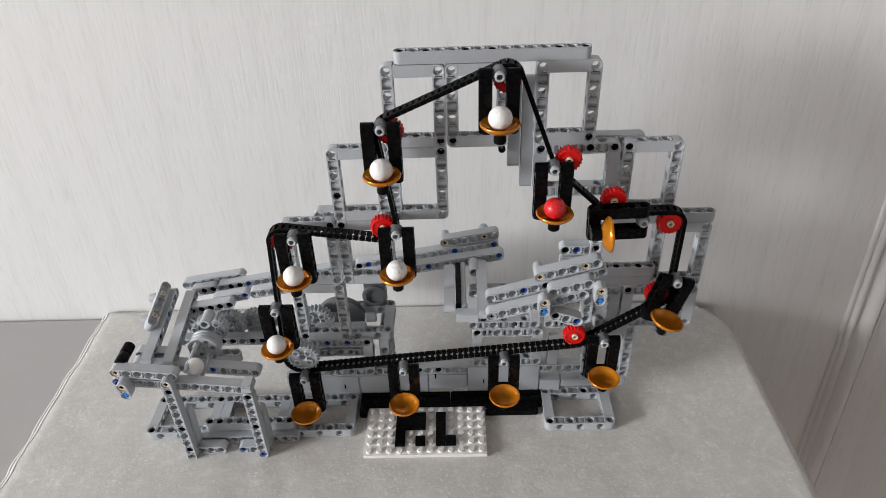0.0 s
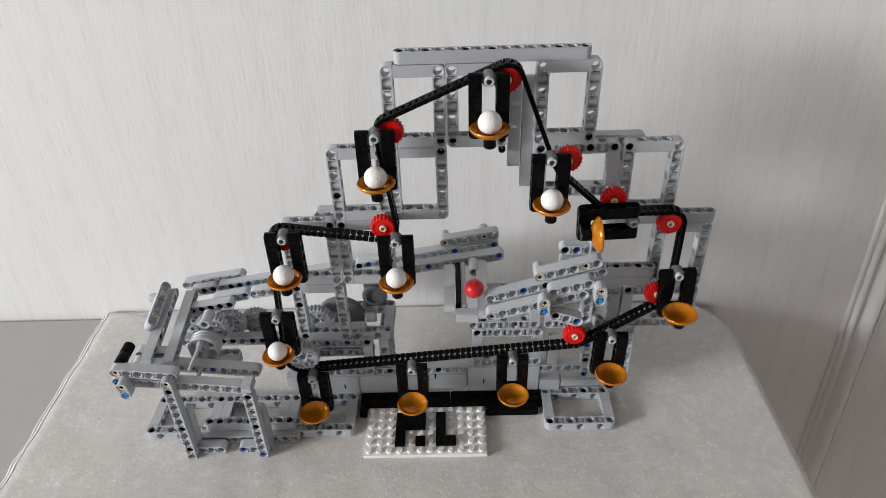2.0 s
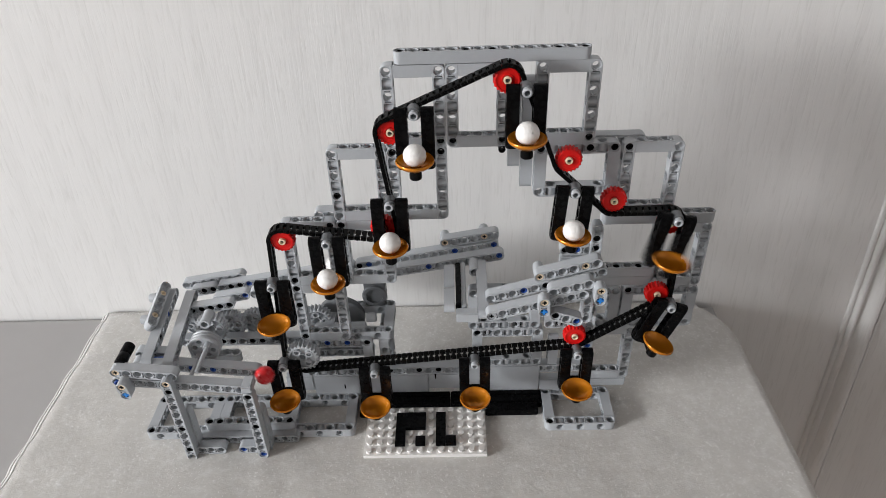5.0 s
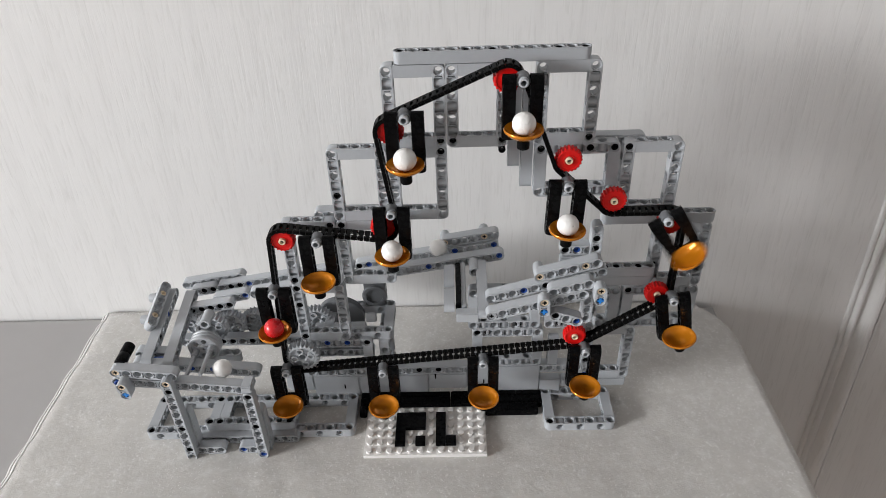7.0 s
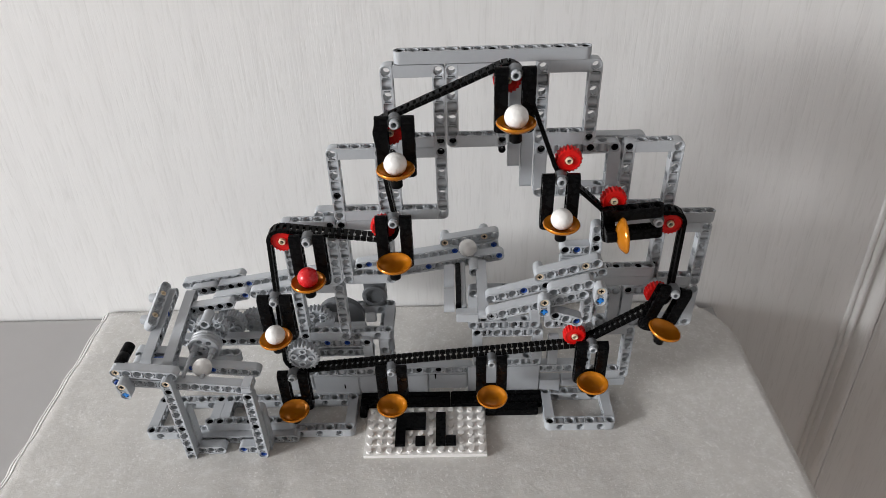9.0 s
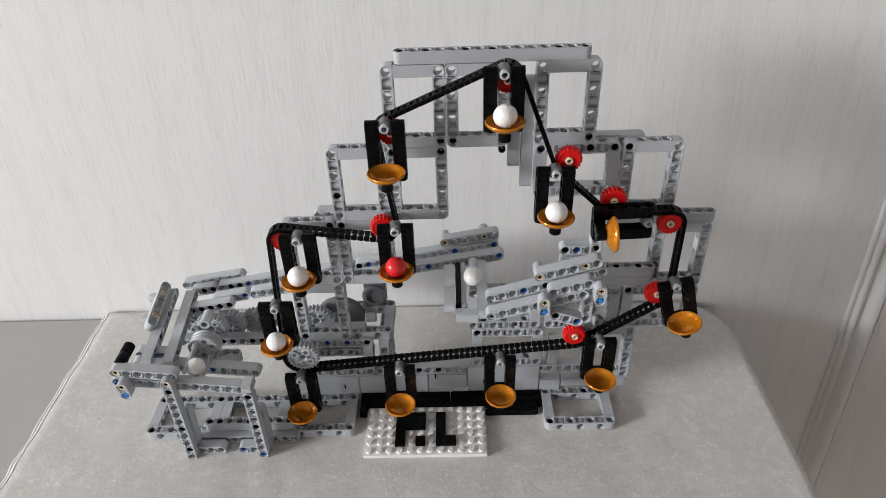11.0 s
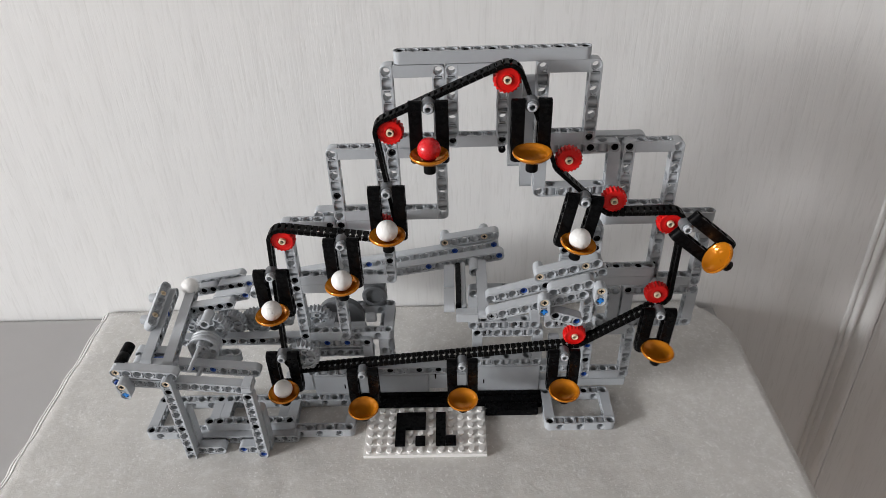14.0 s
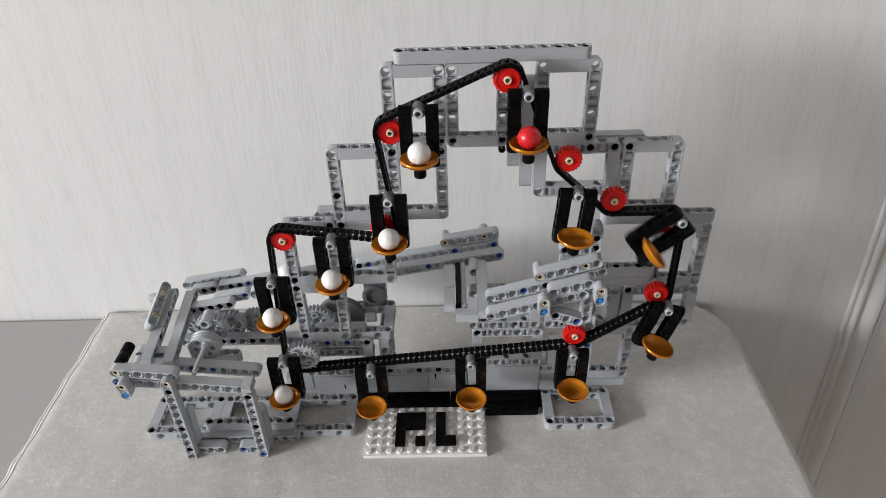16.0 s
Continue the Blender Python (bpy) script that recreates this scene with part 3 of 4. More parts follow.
for k, c in ((0, "blue"), (4, "blue"), (13, "blue"), (14, "black"), (27, "black"), (28, "black"), (30, "black"), (31, "black"), (26, "blue")):
    pin(c, *along((back_rail[0], 6.3, back_rail[2]), FALL, k + 0.0))
for k in range(5):
    pin("black", *along((-17.8, 2.6, -24.85), FALL, k))
# black pins added along the gear bed to darken its holes
for k in (0, 2, 3, 5, 6, 8, 11):
    pin("black", -20.8 + k, 1.1, -28.4)
# likewise added, to darken the top holes of the block beside the ramp
for k in (1, 2, 4):
    pin("black", 17.6 + k, -0.3, -18.82, DOWN)
for x, z in ((8, -22), (12, -22), (15, -26), (8, -27), (-2, -32), (1, -32), (3, -32), (-1, -14), (0, -7), (4, -7), (9, -7), (-1, -7), (12.2, -7), (18.2, -7), (23.15, -15), (21.2, -22), (14, -22), (18, -27)):
    pin("black", x, 0.1, z)
for k in (26, 25):
    pin("blue" if k == 26 else "grey", *along((front_rail[0], 3.6, front_rail[2]), FALL, k))
for k, c in ((1, "blue"), (2, "grey"), (9, "grey")):
    pin(c, *along((-25.9, -6.6, -25.95), DIP, k))
for k in (5, 7):
    pin("blue", *along((-25.2, -3.9, -26.55), DIP, k))
for x, z in ((-21.2, -26.75), (-21.2, -34.75), (-14.15, -27.6), (-14.15, -31.6), (-21.2, -31.75)):
    pin("black", x, -7.3, z)
pin("blue", -14.15, -7.3, -35.6)
pin("blue", -16.2, -6.8, -35.45)
pin("blue", -25.9, -6.75, -26.1)
axle_end("tan", -21.2, -7.32, -25.75)
axle_end("tan", -25.7, -6.72, -24.75)
axle_end("tan", -25.0, -7.72, -25.6)
axle_end("blue", -24.9, -7.72, -26.55)
axle_end("tan", 12.35, -6.32, -18.0)
axle_end("blue", 12.35, -6.32, -19.0)
axle_end("tan", 16.95, -6.32, -16.9)
axle_end("blue", 16.95, -6.32, -17.9)
axle_end("tan", *along((12.25, -3.42, -17.5), RISE, 0))
axle_end("tan", *along((12.25, -3.42, -17.5), RISE, 4))
axle_end("tan", *along((8.9, 6.08, -19.45), FALL, 5))
axle_end("tan", *along((8.9, 6.08, -19.45), FALL, 1))
axle_end("grey", 8.0, -5.42, -20.1)
pin("blue", 15.2, -6.0, -20.35)
pin("blue", 15.6, -1.6, -16.0)
pin("black", 14.6, -1.6, -16.0)
pin("black", 17.2, -1.7, -14.8)
pin("black", 17.2, -1.7, -15.8)
pin("black", 13.4, -6.0, -19.7)
for k in (3, 5, 7, 8):
    pin("blue" if k in (3, 7) else "black", *along((8.1, -2.9, -20.2), RISE, k))
for x in (-19.9, -18.9, -15.9, -14.9, -11.9):
    pin("black", x, -4.4, -34.08, DOWN)
for x, y in ((-26, -4.5), (-26, -0.5), (-20, -0.5), (18.1, -0.2), (14.1, -4.2)):
    pin("black", x, y, -35.13, DOWN)
for k in (3, 6, 8):
    pin("blue" if k == 3 else "black", *along((-24.0, 4.9, -25.0), LEAN, k), (-1, 0, 0))

KNOB = mesh_of("knob", *capped(lathe_geo([(0.0040, 0), (0.0040, 0.004), (0.0036, 0.0074), (0.0028, 0.008)], 18), 18), GREY)


def knob(x, y, z, d):
    side = (0, 0, 1)
    part("knob", KNOB, machine, axes(at(x, y, z), Vector(side), Vector(side).cross(Vector(d)) * -1))


knob(*along((8.9, 6.9, -19.45), FALL, 5), (0, 1, 0))
knob(*along((8.9, 6.9, -19.45), FALL, 1), (0, 1, 0))
knob(*along((12.25, -2.6, -17.5), RISE, 0), (0, 1, 0))
for k in (1, 4):
    knob(*along(along((-24.9, 4.6, -24.1), LEAN, k), Vector(CANT).normalized(), -0.45), (-1, 0, -1.15))
    pin("tan", *along(along((-24.9, 4.6, -24.1), LEAN, k), Vector(CANT).normalized(), 0.42), (-1, 0, -1.15))

TUBE = mesh_of("bumper", *moved(capped(lathe_geo([(0.0038, 0), (0.0042, 0.0006), (0.0042, 0.0088), (0.0038, 0.0094), (0.0042, 0.010), (0.0042, 0.019), (0.0036, 0.0196)], 20), 20), axes((0, 0, 0), (1, 0, 0), (0, 0, -1))), BLACK)
part("bumper", TUBE, machine, Matrix.Translation(at(-25.5, -5.9, -24.45)), "black rubber end stop")
BLUEROD = mesh_of("rod", *capped(lathe_geo([(0.0024, 0), (0.0024, 0.018)], 14), 14), BLUE)
part("rod", BLUEROD, machine, axes(at(-24.6, -3.6, -26.2), (0, 1, 0), (0, 0, 1)), "blue rod between the rails")
GREYTUBE = mesh_of("tube", *lathe_geo([(0.0002, 0.008), (0.0025, 0.008), (0.0025, 0), (0.0040, 0), (0.0040, 0.014)], 20), GREY)
part("tube", GREYTUBE, machine, axes(at(6.75, 1.6, -20.6), (1, 0, 0), (0, 0, -1)))
part("tube", GREYTUBE, machine, axes(at(-18.9, -1.6, -23.75), (1, 0, 0), (0, 0, -1)))

COG = mesh_of("cog", *gear_geo(24, 0.0112, 0.0130, 0.0074, 0.0024, (0.0098, 0.0016), 0.0006), GREY, 30)
DISC = mesh_of("disc", *moved(capped(lathe_geo([(0.004, 0), (0.016, 0.0002), (0.0196, 0.0018), (0.020, 0.003), (0.020, 0.007), (0.018, 0.0085), (0.004, 0.009)], 40), 40), axes((0, -0.004, 0), (1, 0, 0), (0, 0, -1))), DARKGREY)
COGS = []


def cog(me, x, y, z, rate, label, bosses=4, r=0.0066):
    ob = part("cog" if me is not DISC else "disc", me, machine, Matrix.Translation(at(x, y, z)), label)
    for k in range(bosses):
        a = math.pi / 4 + k * 2 * math.pi / bosses
        part("boss", HUBRING, ob, Matrix.Translation((r * math.cos(a), 0, r * math.sin(a))))
    COGS.append((ob, at(x, y, z), rate))


HUBRING = mesh_of("boss", *moved(lathe_geo([(0.0019, 0), (0.0031, 0), (0.0031, 0.003), (0.0019, 0.003)], 14, True), axes((0, -0.0039, 0), (1, 0, 0), (0, 0, -1))), GREY)
cog(COG, -19.2, 0.62, -25.9, -1, "grey toothed gear")
cog(COG, -21.5, 3.0, -27.5, 1, "grey toothed gear")
cog(COG, -18.1, 2.52, -27.1, 1, "grey toothed gear")
cog(COG, -15.7, 3.4, -27.7, -1, "grey toothed gear")
cog(COG, -9.3, 3.0, -27.2, -1, "grey toothed gear")
part("knob", KNOB, machine, axes(at(-4.1, 2.2, -26.5), (0, 1, 0), (0, 0, 1)))
cog(DISC, -7.1, 4.2, -28.1, 1, "large dark grey smooth disc", 0)
block(-4.5, -2.3, 4.75, 6.15, -27.2, -23.9, DARKGREY, "gear_housing")
ARCH = moved(lathe_geo([(0.0070, 0), (0.0098, 0), (0.0102, 0.0006), (0.0102, 0.002), (0.0070, 0.002)], 32, True), axes((0, 0, 0), (1, 0, 0), (0, 0, -1)))
part("arch", mesh_of("arch", *ARCH, DARKGREY), machine, Matrix.Translation(at(-3.45, 4.5, -25.7)), "dark grey housing rim")

# the gate wheel with its two rods
GATE_AT = (-19.3, -1.8, -26.2)


GRIM = moved(lathe_geo([(0.0095, 0.0008), (0.0100, 0), (0.0116, 0), (0.0121, 0.0006), (0.0121, 0.0026), (0.0112, 0.0034), (0.0121, 0.0042), (0.0121, 0.0060), (0.0112, 0.0068), (0.0121, 0.0076), (0.0121, 0.0092), (0.0095, 0.0092)], 40, True), axes((0, -0.0046, 0), (1, 0, 0), (0, 0, -1)))
GHUB = moved(lathe_geo([(0.0010, 0.0004), (0.0034, 0.0002), (0.0036, 0.001), (0.0036, 0.009), (0.0010, 0.009)], 20, True), axes((0, -0.0046, 0), (1, 0, 0), (0, 0, -1)))
gate = part("gate_wheel", mesh_of("gate_wheel", *GRIM, GREY), machine, Matrix.Translation(at(*GATE_AT)), "grey grooved wheel with two long rods")
part("hub", mesh_of("hub", *GHUB, GREY), gate)


def pierced_web(r0, r1, ro, rh, y0, y1):
    """One sixth of a wheel's web, from radius r0 to r1, with a round hole of radius rh at ro."""
    n = 24
    rings = []
    for i in range(n):
        a = 2 * math.pi * i / n
        c, q = math.cos(a), math.sin(a)
        reach = [(r1 - ro) / c if c > 1e-6 else 9, (ro - r0) / -c if c < -1e-6 else 9]
        for side in (1, -1):
            down = side * q * math.cos(math.pi / 6) - c * math.sin(math.pi / 6)
            if down > 1e-6:
                reach.append(ro * math.sin(math.pi / 6) / down)
        k = min(reach)
        rings.append(((ro + rh * c, rh * q), (ro + k * c, k * q)))
    v = [Vector((p[0], y, p[1])) for y in (y0, y1) for ring in rings for p in ring]
    f = []
    for i in range(n):
        a, b, m = 2 * i, 2 * ((i + 1) % n), 2 * n
        f += [(a, b, b + 1, a + 1), (m + a, m + b, m + b + 1, m + a + 1), (a, b, m + b, m + a)]
    return v, f


WEB = mesh_of("web", *pierced_web(0.0028, 0.0100, 0.0068, 0.0021, -0.0036, 0.0030), GREY)
for k in range(6):
    part("web", WEB, gate, Matrix.Rotation((k + 0.5) * math.pi / 3, 4, "Y"))
ROD = mesh_of("rod", *moved(capped(lathe_geo([(0.0012, 0), (0.0016, 0.0005), (0.0016, 0.0245), (0.0026, 0.0247), (0.0026, 0.0315)], 12), 12), axes((0, -0.034, 0), (1, 0, 0), (0, 0, -1))), GREY)
for s in (-1, 1):
    part("rod", ROD, gate, Matrix.Translation((0, 0, s * 0.0068)))


# ---- the studded plate with its tiles ----
def sign_plate():
    root = tagged(new("studded_plate"), "white studded plate with black tile letters, lying on a blanket", "toy plate")
    x0, y0 = -4.35, -7.72
    base = mesh_of("base", *box_geo(*(at(x0, 0, 0).x, at(x0 + 12, 0, 0).x), y0 * U, (y0 + 6) * U, 0.0002, 0.0034), WHITE)
    part("base", base, root)
    stud = mesh_of("stud", *lathe_geo([(0.0024, 0), (0.0024, 0.0015), (0.0022, 0.0017), (0.0001, 0.0017)], 16), WHITE)
    # cells counted from the far left
    dark = [(c, r) for c in (3, 4, 5) for r in (1, 2)] + [(3, 3), (3, 4), (5, 4)] + [(7, r) for r in (1, 2, 3, 4)] + [(8, 4)]
    for c in range(12):
        for r in range(6):
            if (c, r) not in dark:
                p = at(x0 + c + 0.5, y0 + 5.5 - r, 0)
                part("stud", stud, root, Matrix.Translation((p.x, p.y, 0.0034)))
    for c, r, w, h in ((3, 1, 3, 2), (3, 3, 1, 2), (5, 4, 1, 1), (7, 1, 1, 4), (8, 4, 1, 1)):
        a, b = at(x0 + c, y0 + 6 - r - h, 0), at(x0 + c + w, y0 + 6 - r, 0)
        part("tile", slab("tile", a.x + 0.0001, b.x - 0.0001, a.y + 0.0001, b.y - 0.0001, 0.0034, 0.0067, BLACK), root, None, "black smooth tile")


sign_plate()


# ---- wheels and chain ----
WHEEL_Y = -1.9
# x, z, chain radius, and 1 where the chain runs round it clockwise
WHEELS = [(-10.0, -27.6, 1.75, 1), (-9.75, -13.95, 1.17, 1), (-1.05, -12.85, 1.17, -1), (0.18, -4.1, 1.17, 1), (9.1, -0.12, 1.17, 1), (14.12, -6.87, 1.17, -1),
          (18.1, -10.72, 1.17, -1), (23.05, -13.05, 1.17, 1), (23.1, -20.68, 1.17, 1), (16.1, -25.57, 1.17, 1)]
HANG = 0.25                # how far the carriers' pins lie below the chain's middle


def chain_path():
    legs = []
    for i, (x1, z1, r1, s1) in enumerate(WHEELS):
        x2, z2, r2, s2 = WHEELS[(i + 1) % len(WHEELS)]
        th = math.atan2(z2 - z1, x2 - x1) - math.asin((s1 * r1 - s2 * r2) / math.hypot(x2 - x1, z2 - z1))
        nx, nz = -math.sin(th), math.cos(th)
        legs.append(((x1 + s1 * r1 * nx, z1 + s1 * r1 * nz), (x2 + s2 * r2 * nx, z2 + s2 * r2 * nz)))
    pts = []
    for i, (x, z, r, s) in enumerate(WHEELS):
        a, b = legs[i - 1][1], legs[i][0]
        a0, a1 = math.atan2(a[1] - z, a[0] - x), math.atan2(b[1] - z, b[0] - x)
        turn = (a0 - a1) % (2 * math.pi) if s > 0 else (a1 - a0) % (2 * math.pi)
        k = max(2, int(turn / 0.12))
        for q in range(k + 1):
            t = a0 - s * turn * q / k
            pts.append((x + r * math.cos(t), z + r * math.sin(t)))
    return pts


CH = chain_path()
CUM = [0.0]
for (a, b), (c, d) in zip(CH, CH[1:] + CH[:1]):
    CUM.append(CUM[-1] + math.hypot(c - a, d - b))
LOOP = CUM[-1]
STEP = 2.183               # seconds from one carrier to the next
SPEED = LOOP / 12 / STEP


def on_chain(s):
    s %= LOOP
    i = max(0, int(np.searchsorted(CUM, s, side="right")) - 1)
    i = min(i, len(CH) - 1)
    (a, b), (c, d) = CH[i], CH[(i + 1) % len(CH)]
    k = (s - CUM[i]) / max(1e-9, CUM[i + 1] - CUM[i])
    return a + (c - a) * k, b + (d - b) * k


def chain_angle(s, reach=0.35):
    a, b = on_chain(s - reach), on_chain(s + reach)
    return math.atan2(b[1] - a[1], b[0] - a[0])


# where a carrier hangs from the low run of the chain
S_LOW = max(range(int(LOOP * 50)), key=lambda i: -abs(on_chain(i / 50)[0] - 2.75) - (0 if on_chain(i / 50)[1] < -26 else 99)) / 50

SPROCKET = mesh_of("sprocket", *gear_geo(20, 0.0077, 0.0086, 0.0064, 0.0024, (0.0066, 0.0004), 0.0004), RED, 30)
# dark grey stands in for the shade inside the collar's hollow
DARKENED_STUB = mesh_of("axle", *axle_geo(0.0019, -0.0022, 0.018), DARKGREY)
RING = mesh_of("collar", *moved(lathe_geo([(0.0014, 0), (0.0022, 0), (0.0024, 0.0003), (0.0024, 0.0026), (0.0014, 0.0026)], 16, True), axes((0, -0.0042, 0), (1, 0, 0), (0, 0, -1))), TAN)
SPACER = mesh_of("spacer", *moved(lathe_geo([(0.0037, 0), (0.0037, 0.0085)], 18), axes((0, 0.004, 0), (1, 0, 0), (0, 0, -1))), GREY)
GEAR = mesh_of("gear", *gear_geo(24, 0.0112, 0.0132, 0.0074, 0.0024, (0.0098, 0.0016), 0.0004), GREY, 30)
TURNERS = []
for i, (x, z, r, s) in enumerate(WHEELS):
    ob = part("sprocket" if i else "gear", SPROCKET if i else GEAR, machine, Matrix.Translation(at(x, WHEEL_Y, z)), "red toothed chain wheel" if i else "grey toothed gear with four round bosses")
    if i:
        part("axle", DARKENED_STUB, ob)
        part("collar", RING, ob, None, "tan plastic ring")
        part("spacer", SPACER, machine, Matrix.Translation(at(x, WHEEL_Y, z)))
    else:
        for k in range(4):
            a = math.pi / 4 + k * math.pi / 2
            part("boss", HUBRING, ob, Matrix.Translation((0.0066 * math.cos(a), 0, 0.0066 * math.sin(a))))
    TURNERS.append((ob, at(x, WHEEL_Y, z), s, r))


def link_geo(p):
    """One chain link along x, its outer side towards z."""
    a = box_geo(-p * 0.54, p * 0.40, -0.0046, -0.0021, -0.0014, 0.0011)
    b = box_geo(-p * 0.54, p * 0.40, 0.0021, 0.0046, -0.0014, 0.0011)
    c = box_geo(-p * 0.29, p * 0.27, -0.0040, 0.0040, -0.0006, 0.0013)
    d = moved(capped(lathe_geo([(0.0009, -0.0052), (0.0009, 0.0052)], 8), 8), axes((0, 0, -0.0004), (1, 0, 0), (0, 0, -1)))
    return join_geo(a, b, c, d)


chain = tagged(new("chain"), "black plastic link chain round red sprockets", "chain")
NLINK = 12 * round(LOOP * U / 0.0043 / 12)
LINK = mesh_of("link", *link_geo(LOOP * U / NLINK), CHAIN)
LINKS = [part("link", LINK, chain) for i in range(NLINK)]

# ---- carriers ----
DISH_Y, DISH_Z = -4.8 - WHEEL_Y, -2.95
DISH = mesh_of("dish", *moved(lathe_geo([(0.0004, -0.0041), (0.004, -0.0040), (0.0075, -0.0030), (0.0098, -0.0012), (0.0106, -0.0001), (0.0114, 0.0002), (0.0119, -0.0006), (0.0116, -0.0014), (0.0104, -0.0026), (0.0080, -0.0046), (0.004, -0.0058), (0.0004, -0.0060)], 40, True), Matrix.Identity(4)), GOLD, 60)
STEM = mesh_of("stem", *capped(lathe_geo([(0.0034, -0.0125), (0.0038, -0.0120), (0.0038, -0.0055), (0.0030, -0.005)], 18), 18), BLACK)
ARM = mesh_of("arm", *box_geo(-0.0030, 0.0030, -0.0005, 0.0150, -0.0118, -0.0062), BLACK)
PEG = mesh_of("peg", *moved(lathe_geo([(0.0028, 0.0030), (0.0041, 0.0032), (0.0044, 0.0040), (0.0044, 0.0100), (0.0038, 0.0106)], 22), axes((0, 0, 0), (1, 0, 0), (0, 0, -1))), DARKGREY)
NOSE = mesh_of("nose", *moved(lathe_geo([(0.0002, 0.009), (0.0017, 0.009), (0.0017, 0), (0.0026, 0), (0.0030, 0.0005), (0.0030, 0.0036)], 20), axes((0, 0, 0), (1, 0, 0), (0, 0, -1))), GREY)
CARRIERS = []


def carrier():
    root = tagged(new("carrier"), "black swinging ball carrier with a gold dish", "carrier", "carriers on the chain")
    bar = beam_mesh("FFFFF", BLACK)
    for x in (-1, 1):
        part("side_bar", bar, root, axes(Vector((x * U, -1.1 * U, 0)), (0, 0, -1), (1, 0, 0)))
    part("bottom_bar", beam_mesh("PPP", BLACK), root, axes(Vector((-U, -1.1 * U, -4 * U)), (1, 0, 0), (0, 1, 0)))
    m = Matrix.Translation((0, DISH_Y * U, DISH_Z * U))
    part("stem", STEM, root, m)
    part("arm", ARM, root, m)
    part("dish", DISH, root, m, "glossy gold plastic dish")
    peg = part("peg", PEG, root, Matrix.Translation((0, -1.75 * U, 0)), "dark grey sleeve")
    part("nose", NOSE, peg, None, "light grey hollow end")
    return root


def at_frame():
    first = carrier()
    CARRIERS.append(first)
    for i in range(11):
        CARRIERS.append(copy_thing(first, Matrix.Identity(4)))


at_frame()

# seconds at which each carrier in turn slips off the tipping bar, from the fourth before to the eighth after the start
FREE = 0.35
# swing after it: amplitude, fading, period, first period, first peak, offset
SWINGS = {-1: (83, 1.4, 0.352, 0.43, 0.150, 5.0), 0: (85, 1.23, 0.352, 0.396, 0.158, 5.7), 1: (76, 1.59, 0.350, 0.462, 0.141, 5.9), 2: (137, 1.13, 0.342, 0.445, 0.184, 7.2), 3: (81, 1.47, 0.353, 0.454, 0.164, 5.3),
          4: (82, 1.45, 0.352, 0.44, 0.150, 5.0), 5: (86, 1.42, 0.346, 0.488, 0.152, 3.8), 6: (80, 1.70, 0.353, 0.485, 0.146, 5.7), 7: (82, 1.82, 0.371, 0.411, 0.133, 1.2)}
FREED = {0: 0.35, 1: 2.53, 2: 4.72, 3: 6.90, 4: 9.07, 5: 11.27, 6: 13.45, 7: 15.63}
DRAG_T = [-2.2, -1.73, -1.53, -1.43, -1.33, -1.23, -1.13, -1.03, -0.93, -0.83, -0.13, -0.02]
DRAG_A = [0, 5, 15, 25, 38, 48, 60, 73, 85, 88, 88, 82]


def freed(j):
    return FREED.get(j, FREE + STEP * j)


def tilt(j, t):
    q = t - freed(j)
    if q <= -0.02:
        return float(np.interp(q, DRAG_T, DRAG_A))
    A, d, P, P1, t0, c = SWINGS.get(j, SWINGS[4])
    ph = 2 * math.pi * ((q - t0) / P - (P1 - P) / P * 0.5 * (1 - math.exp(-(q - t0) / 0.5)))
    val = (c - min(A, 85 if q < 0.5 else 999) * math.exp(-q / d) * math.cos(ph)) * (1 if q < 2.4 else max(0.0, 1 - (q - 2.4) / 1.6))
    k = min(1, (q + 0.02) / 0.08)
    return 82 * (1 - k) + val * k if k < 1 else val


def pin_place(j, t):
    return on_chain(S_LOW + (t - 1.5) * SPEED - (j + 3) * LOOP / 12)


def carrier_pose(j, t):
    x, z = pin_place(j, t)
    p = at(x, WHEEL_Y, z - HANG)
    return pose(p.x, p.y, p.z, 0, tilt(j, t), 0)


# ---- balls ----
BALL_R = 0.0070


def panels():
    """Directions of the 12 five-sided and 20 six-sided panels of a football, each with its distance."""
    g = (1 + 5 ** 0.5) / 2
    five = [Vector(q).normalized() for a in (-1, 1) for b in (-g, g) for q in ((0, a, b), (a, b, 0), (b, 0, a))]
    six = [Vector(q).normalized() for a in (-1, 1) for b in (-1, 1) for q in [(a, b, c) for c in (-1, 1)]]
    six += [Vector(q).normalized() for a in (-1 / g, 1 / g) for b in (-g, g) for q in ((0, a, b), (a, b, 0), (b, 0, a))]
    return np.array([[*v] for v in five] + [[*v] for v in six]), np.array([0.9393] * 12 + [0.9149] * 20)


def ball_mesh(mat, depth=0.00016):
    bm = bmesh.new()
    bmesh.ops.create_icosphere(bm, subdivisions=6, radius=BALL_R)
    me = bpy.data.meshes.new("ball")
    bm.to_mesh(me)
    bm.free()
    co = np.empty(len(me.vertices) * 3)
    me.vertices.foreach_get("co", co)
    d = co.reshape(-1, 3) / BALL_R
    ways, far = panels()
    score = np.sort(d @ ways.T / far, axis=1)
    gap = score[:, -1] - score[:, -2]
    sink = depth * np.clip(1 - gap / 0.022, 0, 1) ** 1.5
    # a small moulding mark
    mark = np.degrees(np.arccos(np.clip(d @ np.array([0.36, -0.83, 0.43]) / np.linalg.norm([0.36, -0.83, 0.43]), -1, 1)))
    sink += 0.0004 * (mark < 4.5)
    me.vertices.foreach_set("co", (d * (BALL_R - sink)[:, None]).ravel())
    me.polygons.foreach_set("use_smooth", [True] * len(me.polygons))
    me.materials.append(mat)
    return me


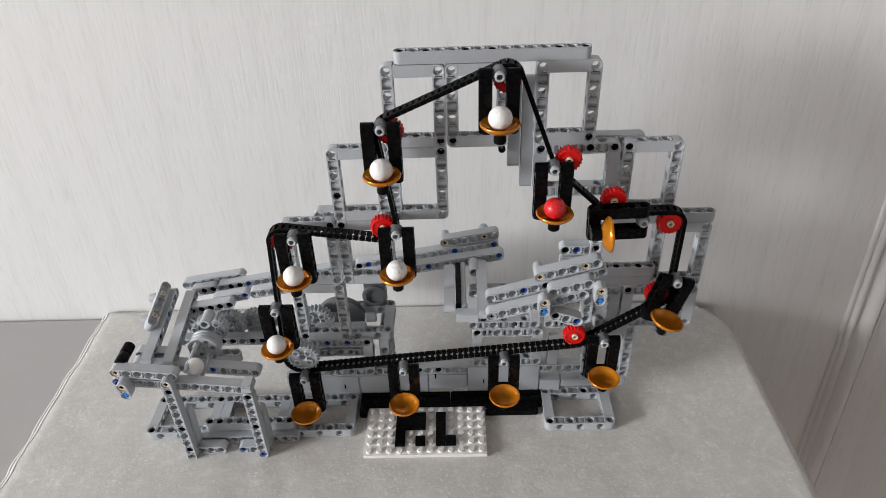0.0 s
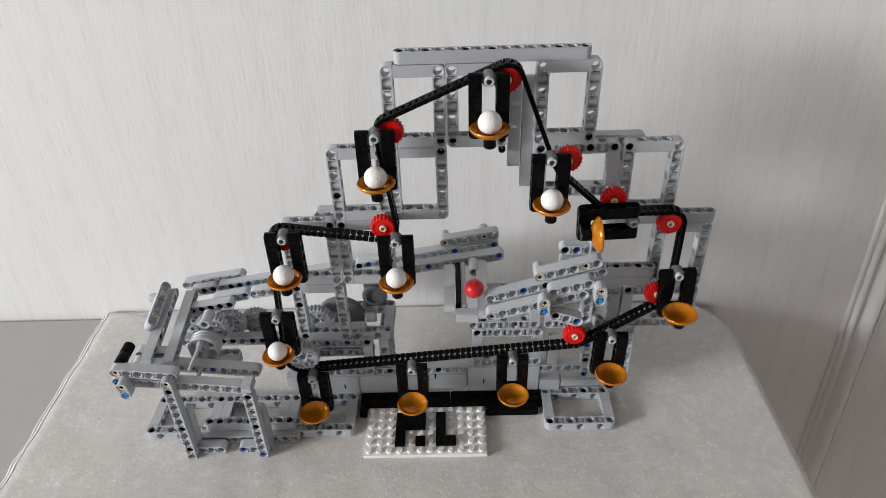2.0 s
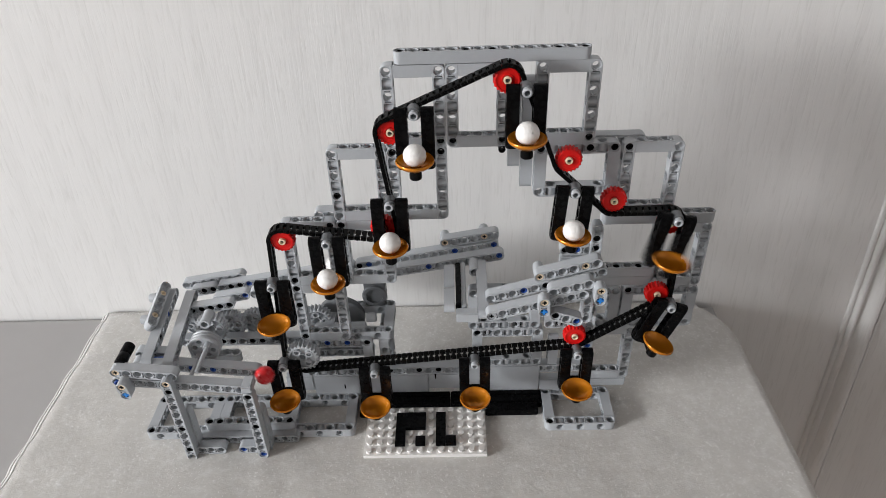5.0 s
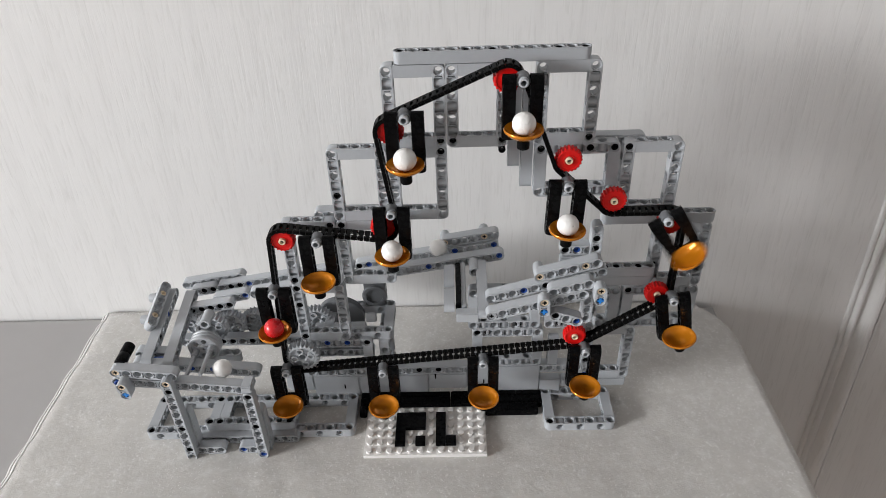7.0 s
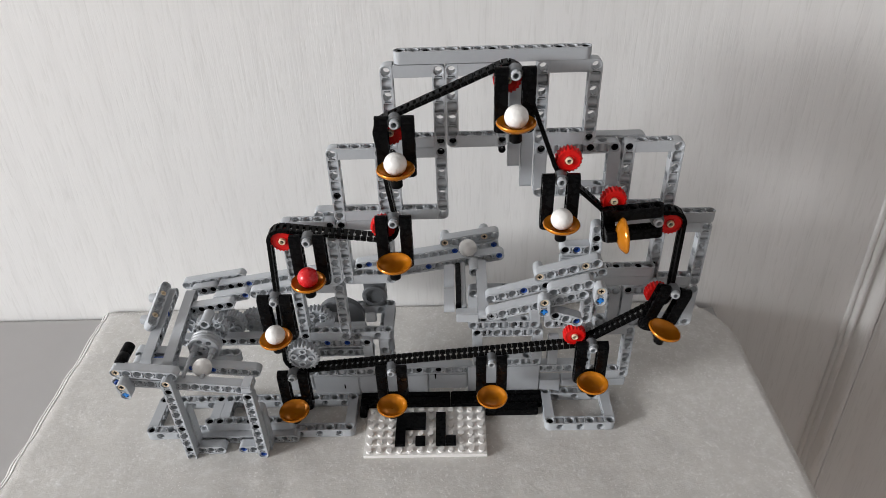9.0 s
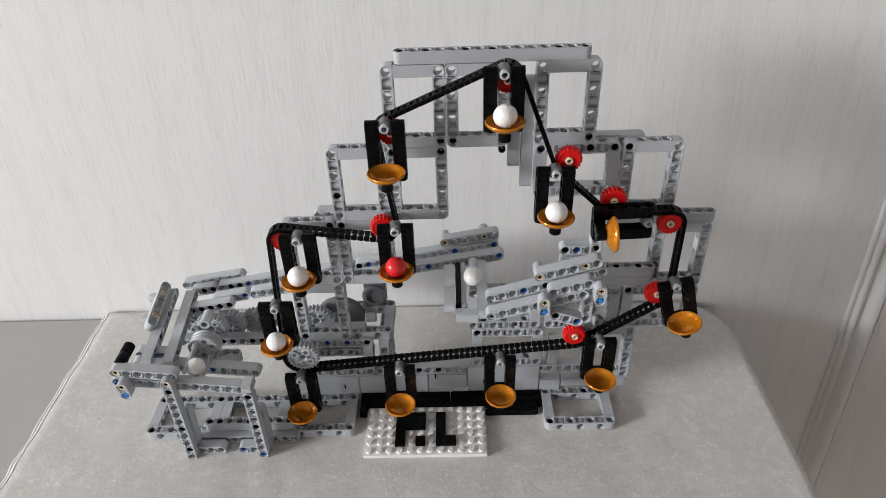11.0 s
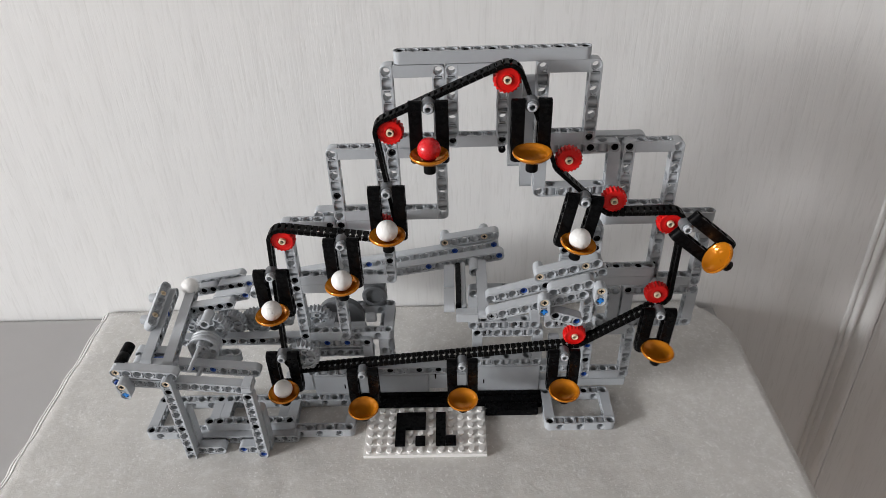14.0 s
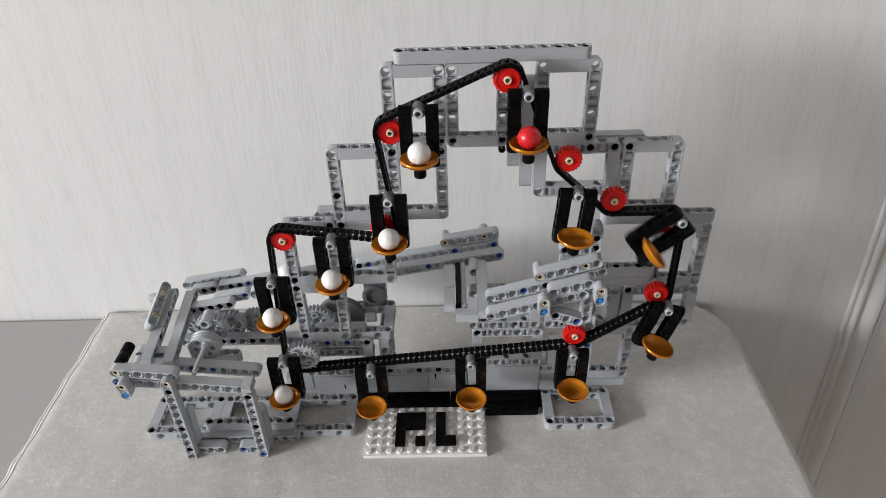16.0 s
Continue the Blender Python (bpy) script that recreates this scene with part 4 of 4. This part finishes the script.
# a ball's way once it leaves a dish: seconds, x, y, z
TRIP = [(0.0, 16.25, -4.6, -13.75), (0.1, 16.2, -3.9, -16.5), (0.2, 14.0, -3.75, -17.4), (0.3, 10.25, -3.75, -18.6), (0.4, 7.6, -3.5, -19.25), (0.5, 6.6, -2.4, -19.4), (0.6, 6.6, -1.0, -19.45), (0.7, 6.5, 0.6, -19.5), (0.8, 6.4, 3.0, -19.6),
        (0.9, 6.1, 5.2, -19.75), (1.0, 4.4, 5.35, -20.1), (1.1, 2.0, 5.35, -20.6), (1.2, -2.4, 5.35, -21.3), (1.3, -7.2, 5.35, -22.1), (1.4, -12.5, 5.35, -23.0), (1.5, -18.0, 5.35, -23.9), (1.6, -24.3, 5.0, -24.5), (1.7, -24.0, 2.6, -24.85),
        (1.8, -23.7, -0.8, -25.2), (1.9, -23.4, -4.8, -25.4), (2.0, -21.75, -4.8, -25.6), (2.1, -20.75, -4.8, -25.75), (2.4, -20.5, -4.8, -25.95), (2.7, -19.75, -4.8, -26.05), (2.9, -19.4, -4.8, -26.1), (3.1, -19.1, -4.8, -26.15),
        (3.25, -17.6, -4.8, -26.25), (3.35, -16.6, -4.8, -26.4), (3.47, -13.75, -4.8, -26.9), (3.55, -12.2, -4.8, -27.9)]
TRIP_T = [r[0] for r in TRIP]


def in_dish(j, t):
    m = carrier_pose(j, t)
    a = tilt(j, t)
    roll = min(max((a - 10) / 50, 0), 1) if -1.6 < t - freed(j) < -0.9 else 0
    off = Vector((0.45 * roll * U, DISH_Y * U, DISH_Z * U - 0.0040 + BALL_R + 0.0012 * roll))
    return m @ off


def trip(q):
    return at(*[float(np.interp(q, TRIP_T, [r[k] for r in TRIP])) for k in (1, 2, 3)])


# seconds at which each ball leaves its dish
DROPS = {1: 1.5, 2: 3.7, 3: 5.955, 4: 8.14, 5: 10.37, 6: 12.43, 7: 14.605}


def ball_place(j, t):
    """The ball that carrier j tips out."""
    q = t - DROPS[j]
    g = t - (4.966 + STEP * (j - 1)) + 3.47      # by the gate, which turns with the chain
    if j == 7 and t < 1.5:
        q = g = t + 2.87
        into = 7
    else:
        into = j + 8
    if q < 0:
        return in_dish(j, t)
    if q > 2.0:
        k = min(1, (q - 2.0) / 0.6)
        q = q * (1 - k) + g * k
    if q <= 3.52:
        return trip(q)
    if q < 3.58:
        return trip(3.52).lerp(in_dish(into, t), (q - 3.52) / 0.06)
    return in_dish(into, t)


BALLS = []
BALLMESH = {True: ball_mesh(BALLRED, 0.00009), False: ball_mesh(BALLWHITE)}
for j in range(1, 8):
    ob = new("ball", BALLMESH[j == 1])
    tagged(ob, "glossy red plastic ball" if j == 1 else "white plastic ball moulded like a football", "ball", "balls of the machine")
    BALLS.append((j, ob))


# ---- motion ----
def motions():
    steps = [i * 0.1 for i in range(161)]
    for i, ob in enumerate(CARRIERS):
        j = i - 3
        ts = set(steps)
        if -1 <= j <= 7:
            ts |= {round(freed(j) - 0.1 + q * 0.05, 3) for q in range(60)}
        ts = sorted({round(t * FPS) / FPS for t in ts if 0 <= t <= 16})
        walk(ob, [(t, carrier_pose(j, t)) for t in ts])
    for j, ob in BALLS:
        turn = pose(0, 0, 0, 23 * j, 11 * j, 17 * j).to_3x3().to_4x4() if j != 4 else Matrix.Identity(4)
        walk(ob, [(t, Matrix.Translation(ball_place(j, t)) @ turn) for t in steps])
    for ob, p, s, r in TURNERS:
        rate = SPEED / r
        walk(ob, [(t, Matrix.Translation(p) @ Matrix.Rotation(s * rate * t, 4, "Y")) for t in [i * 0.4 for i in range(41)]])
    for ob, p, rate in COGS:
        walk(ob, [(t, Matrix.Translation(p) @ Matrix.Rotation(rate * 1.2 * math.pi / STEP * t, 4, "Y")) for t in [i * 0.4 for i in range(41)]])
    walk(gate, [(t, Matrix.Translation(at(*GATE_AT)) @ Matrix.Rotation(-2 * math.pi / STEP * (t - 0.88), 4, "Y")) for t in [i * 0.4 for i in range(41)]])
    for i, ob in enumerate(LINKS):
        rows = []
        for t in [k * 0.2 for k in range(81)]:
            s = i * LOOP / NLINK + SPEED * t
            x, z = on_chain(s)
            p = at(x, WHEEL_Y, z)
            rows.append((t, Matrix.Translation(p) @ Matrix.Rotation(-chain_angle(s), 4, "Y")))
        walk(ob, rows)


motions()
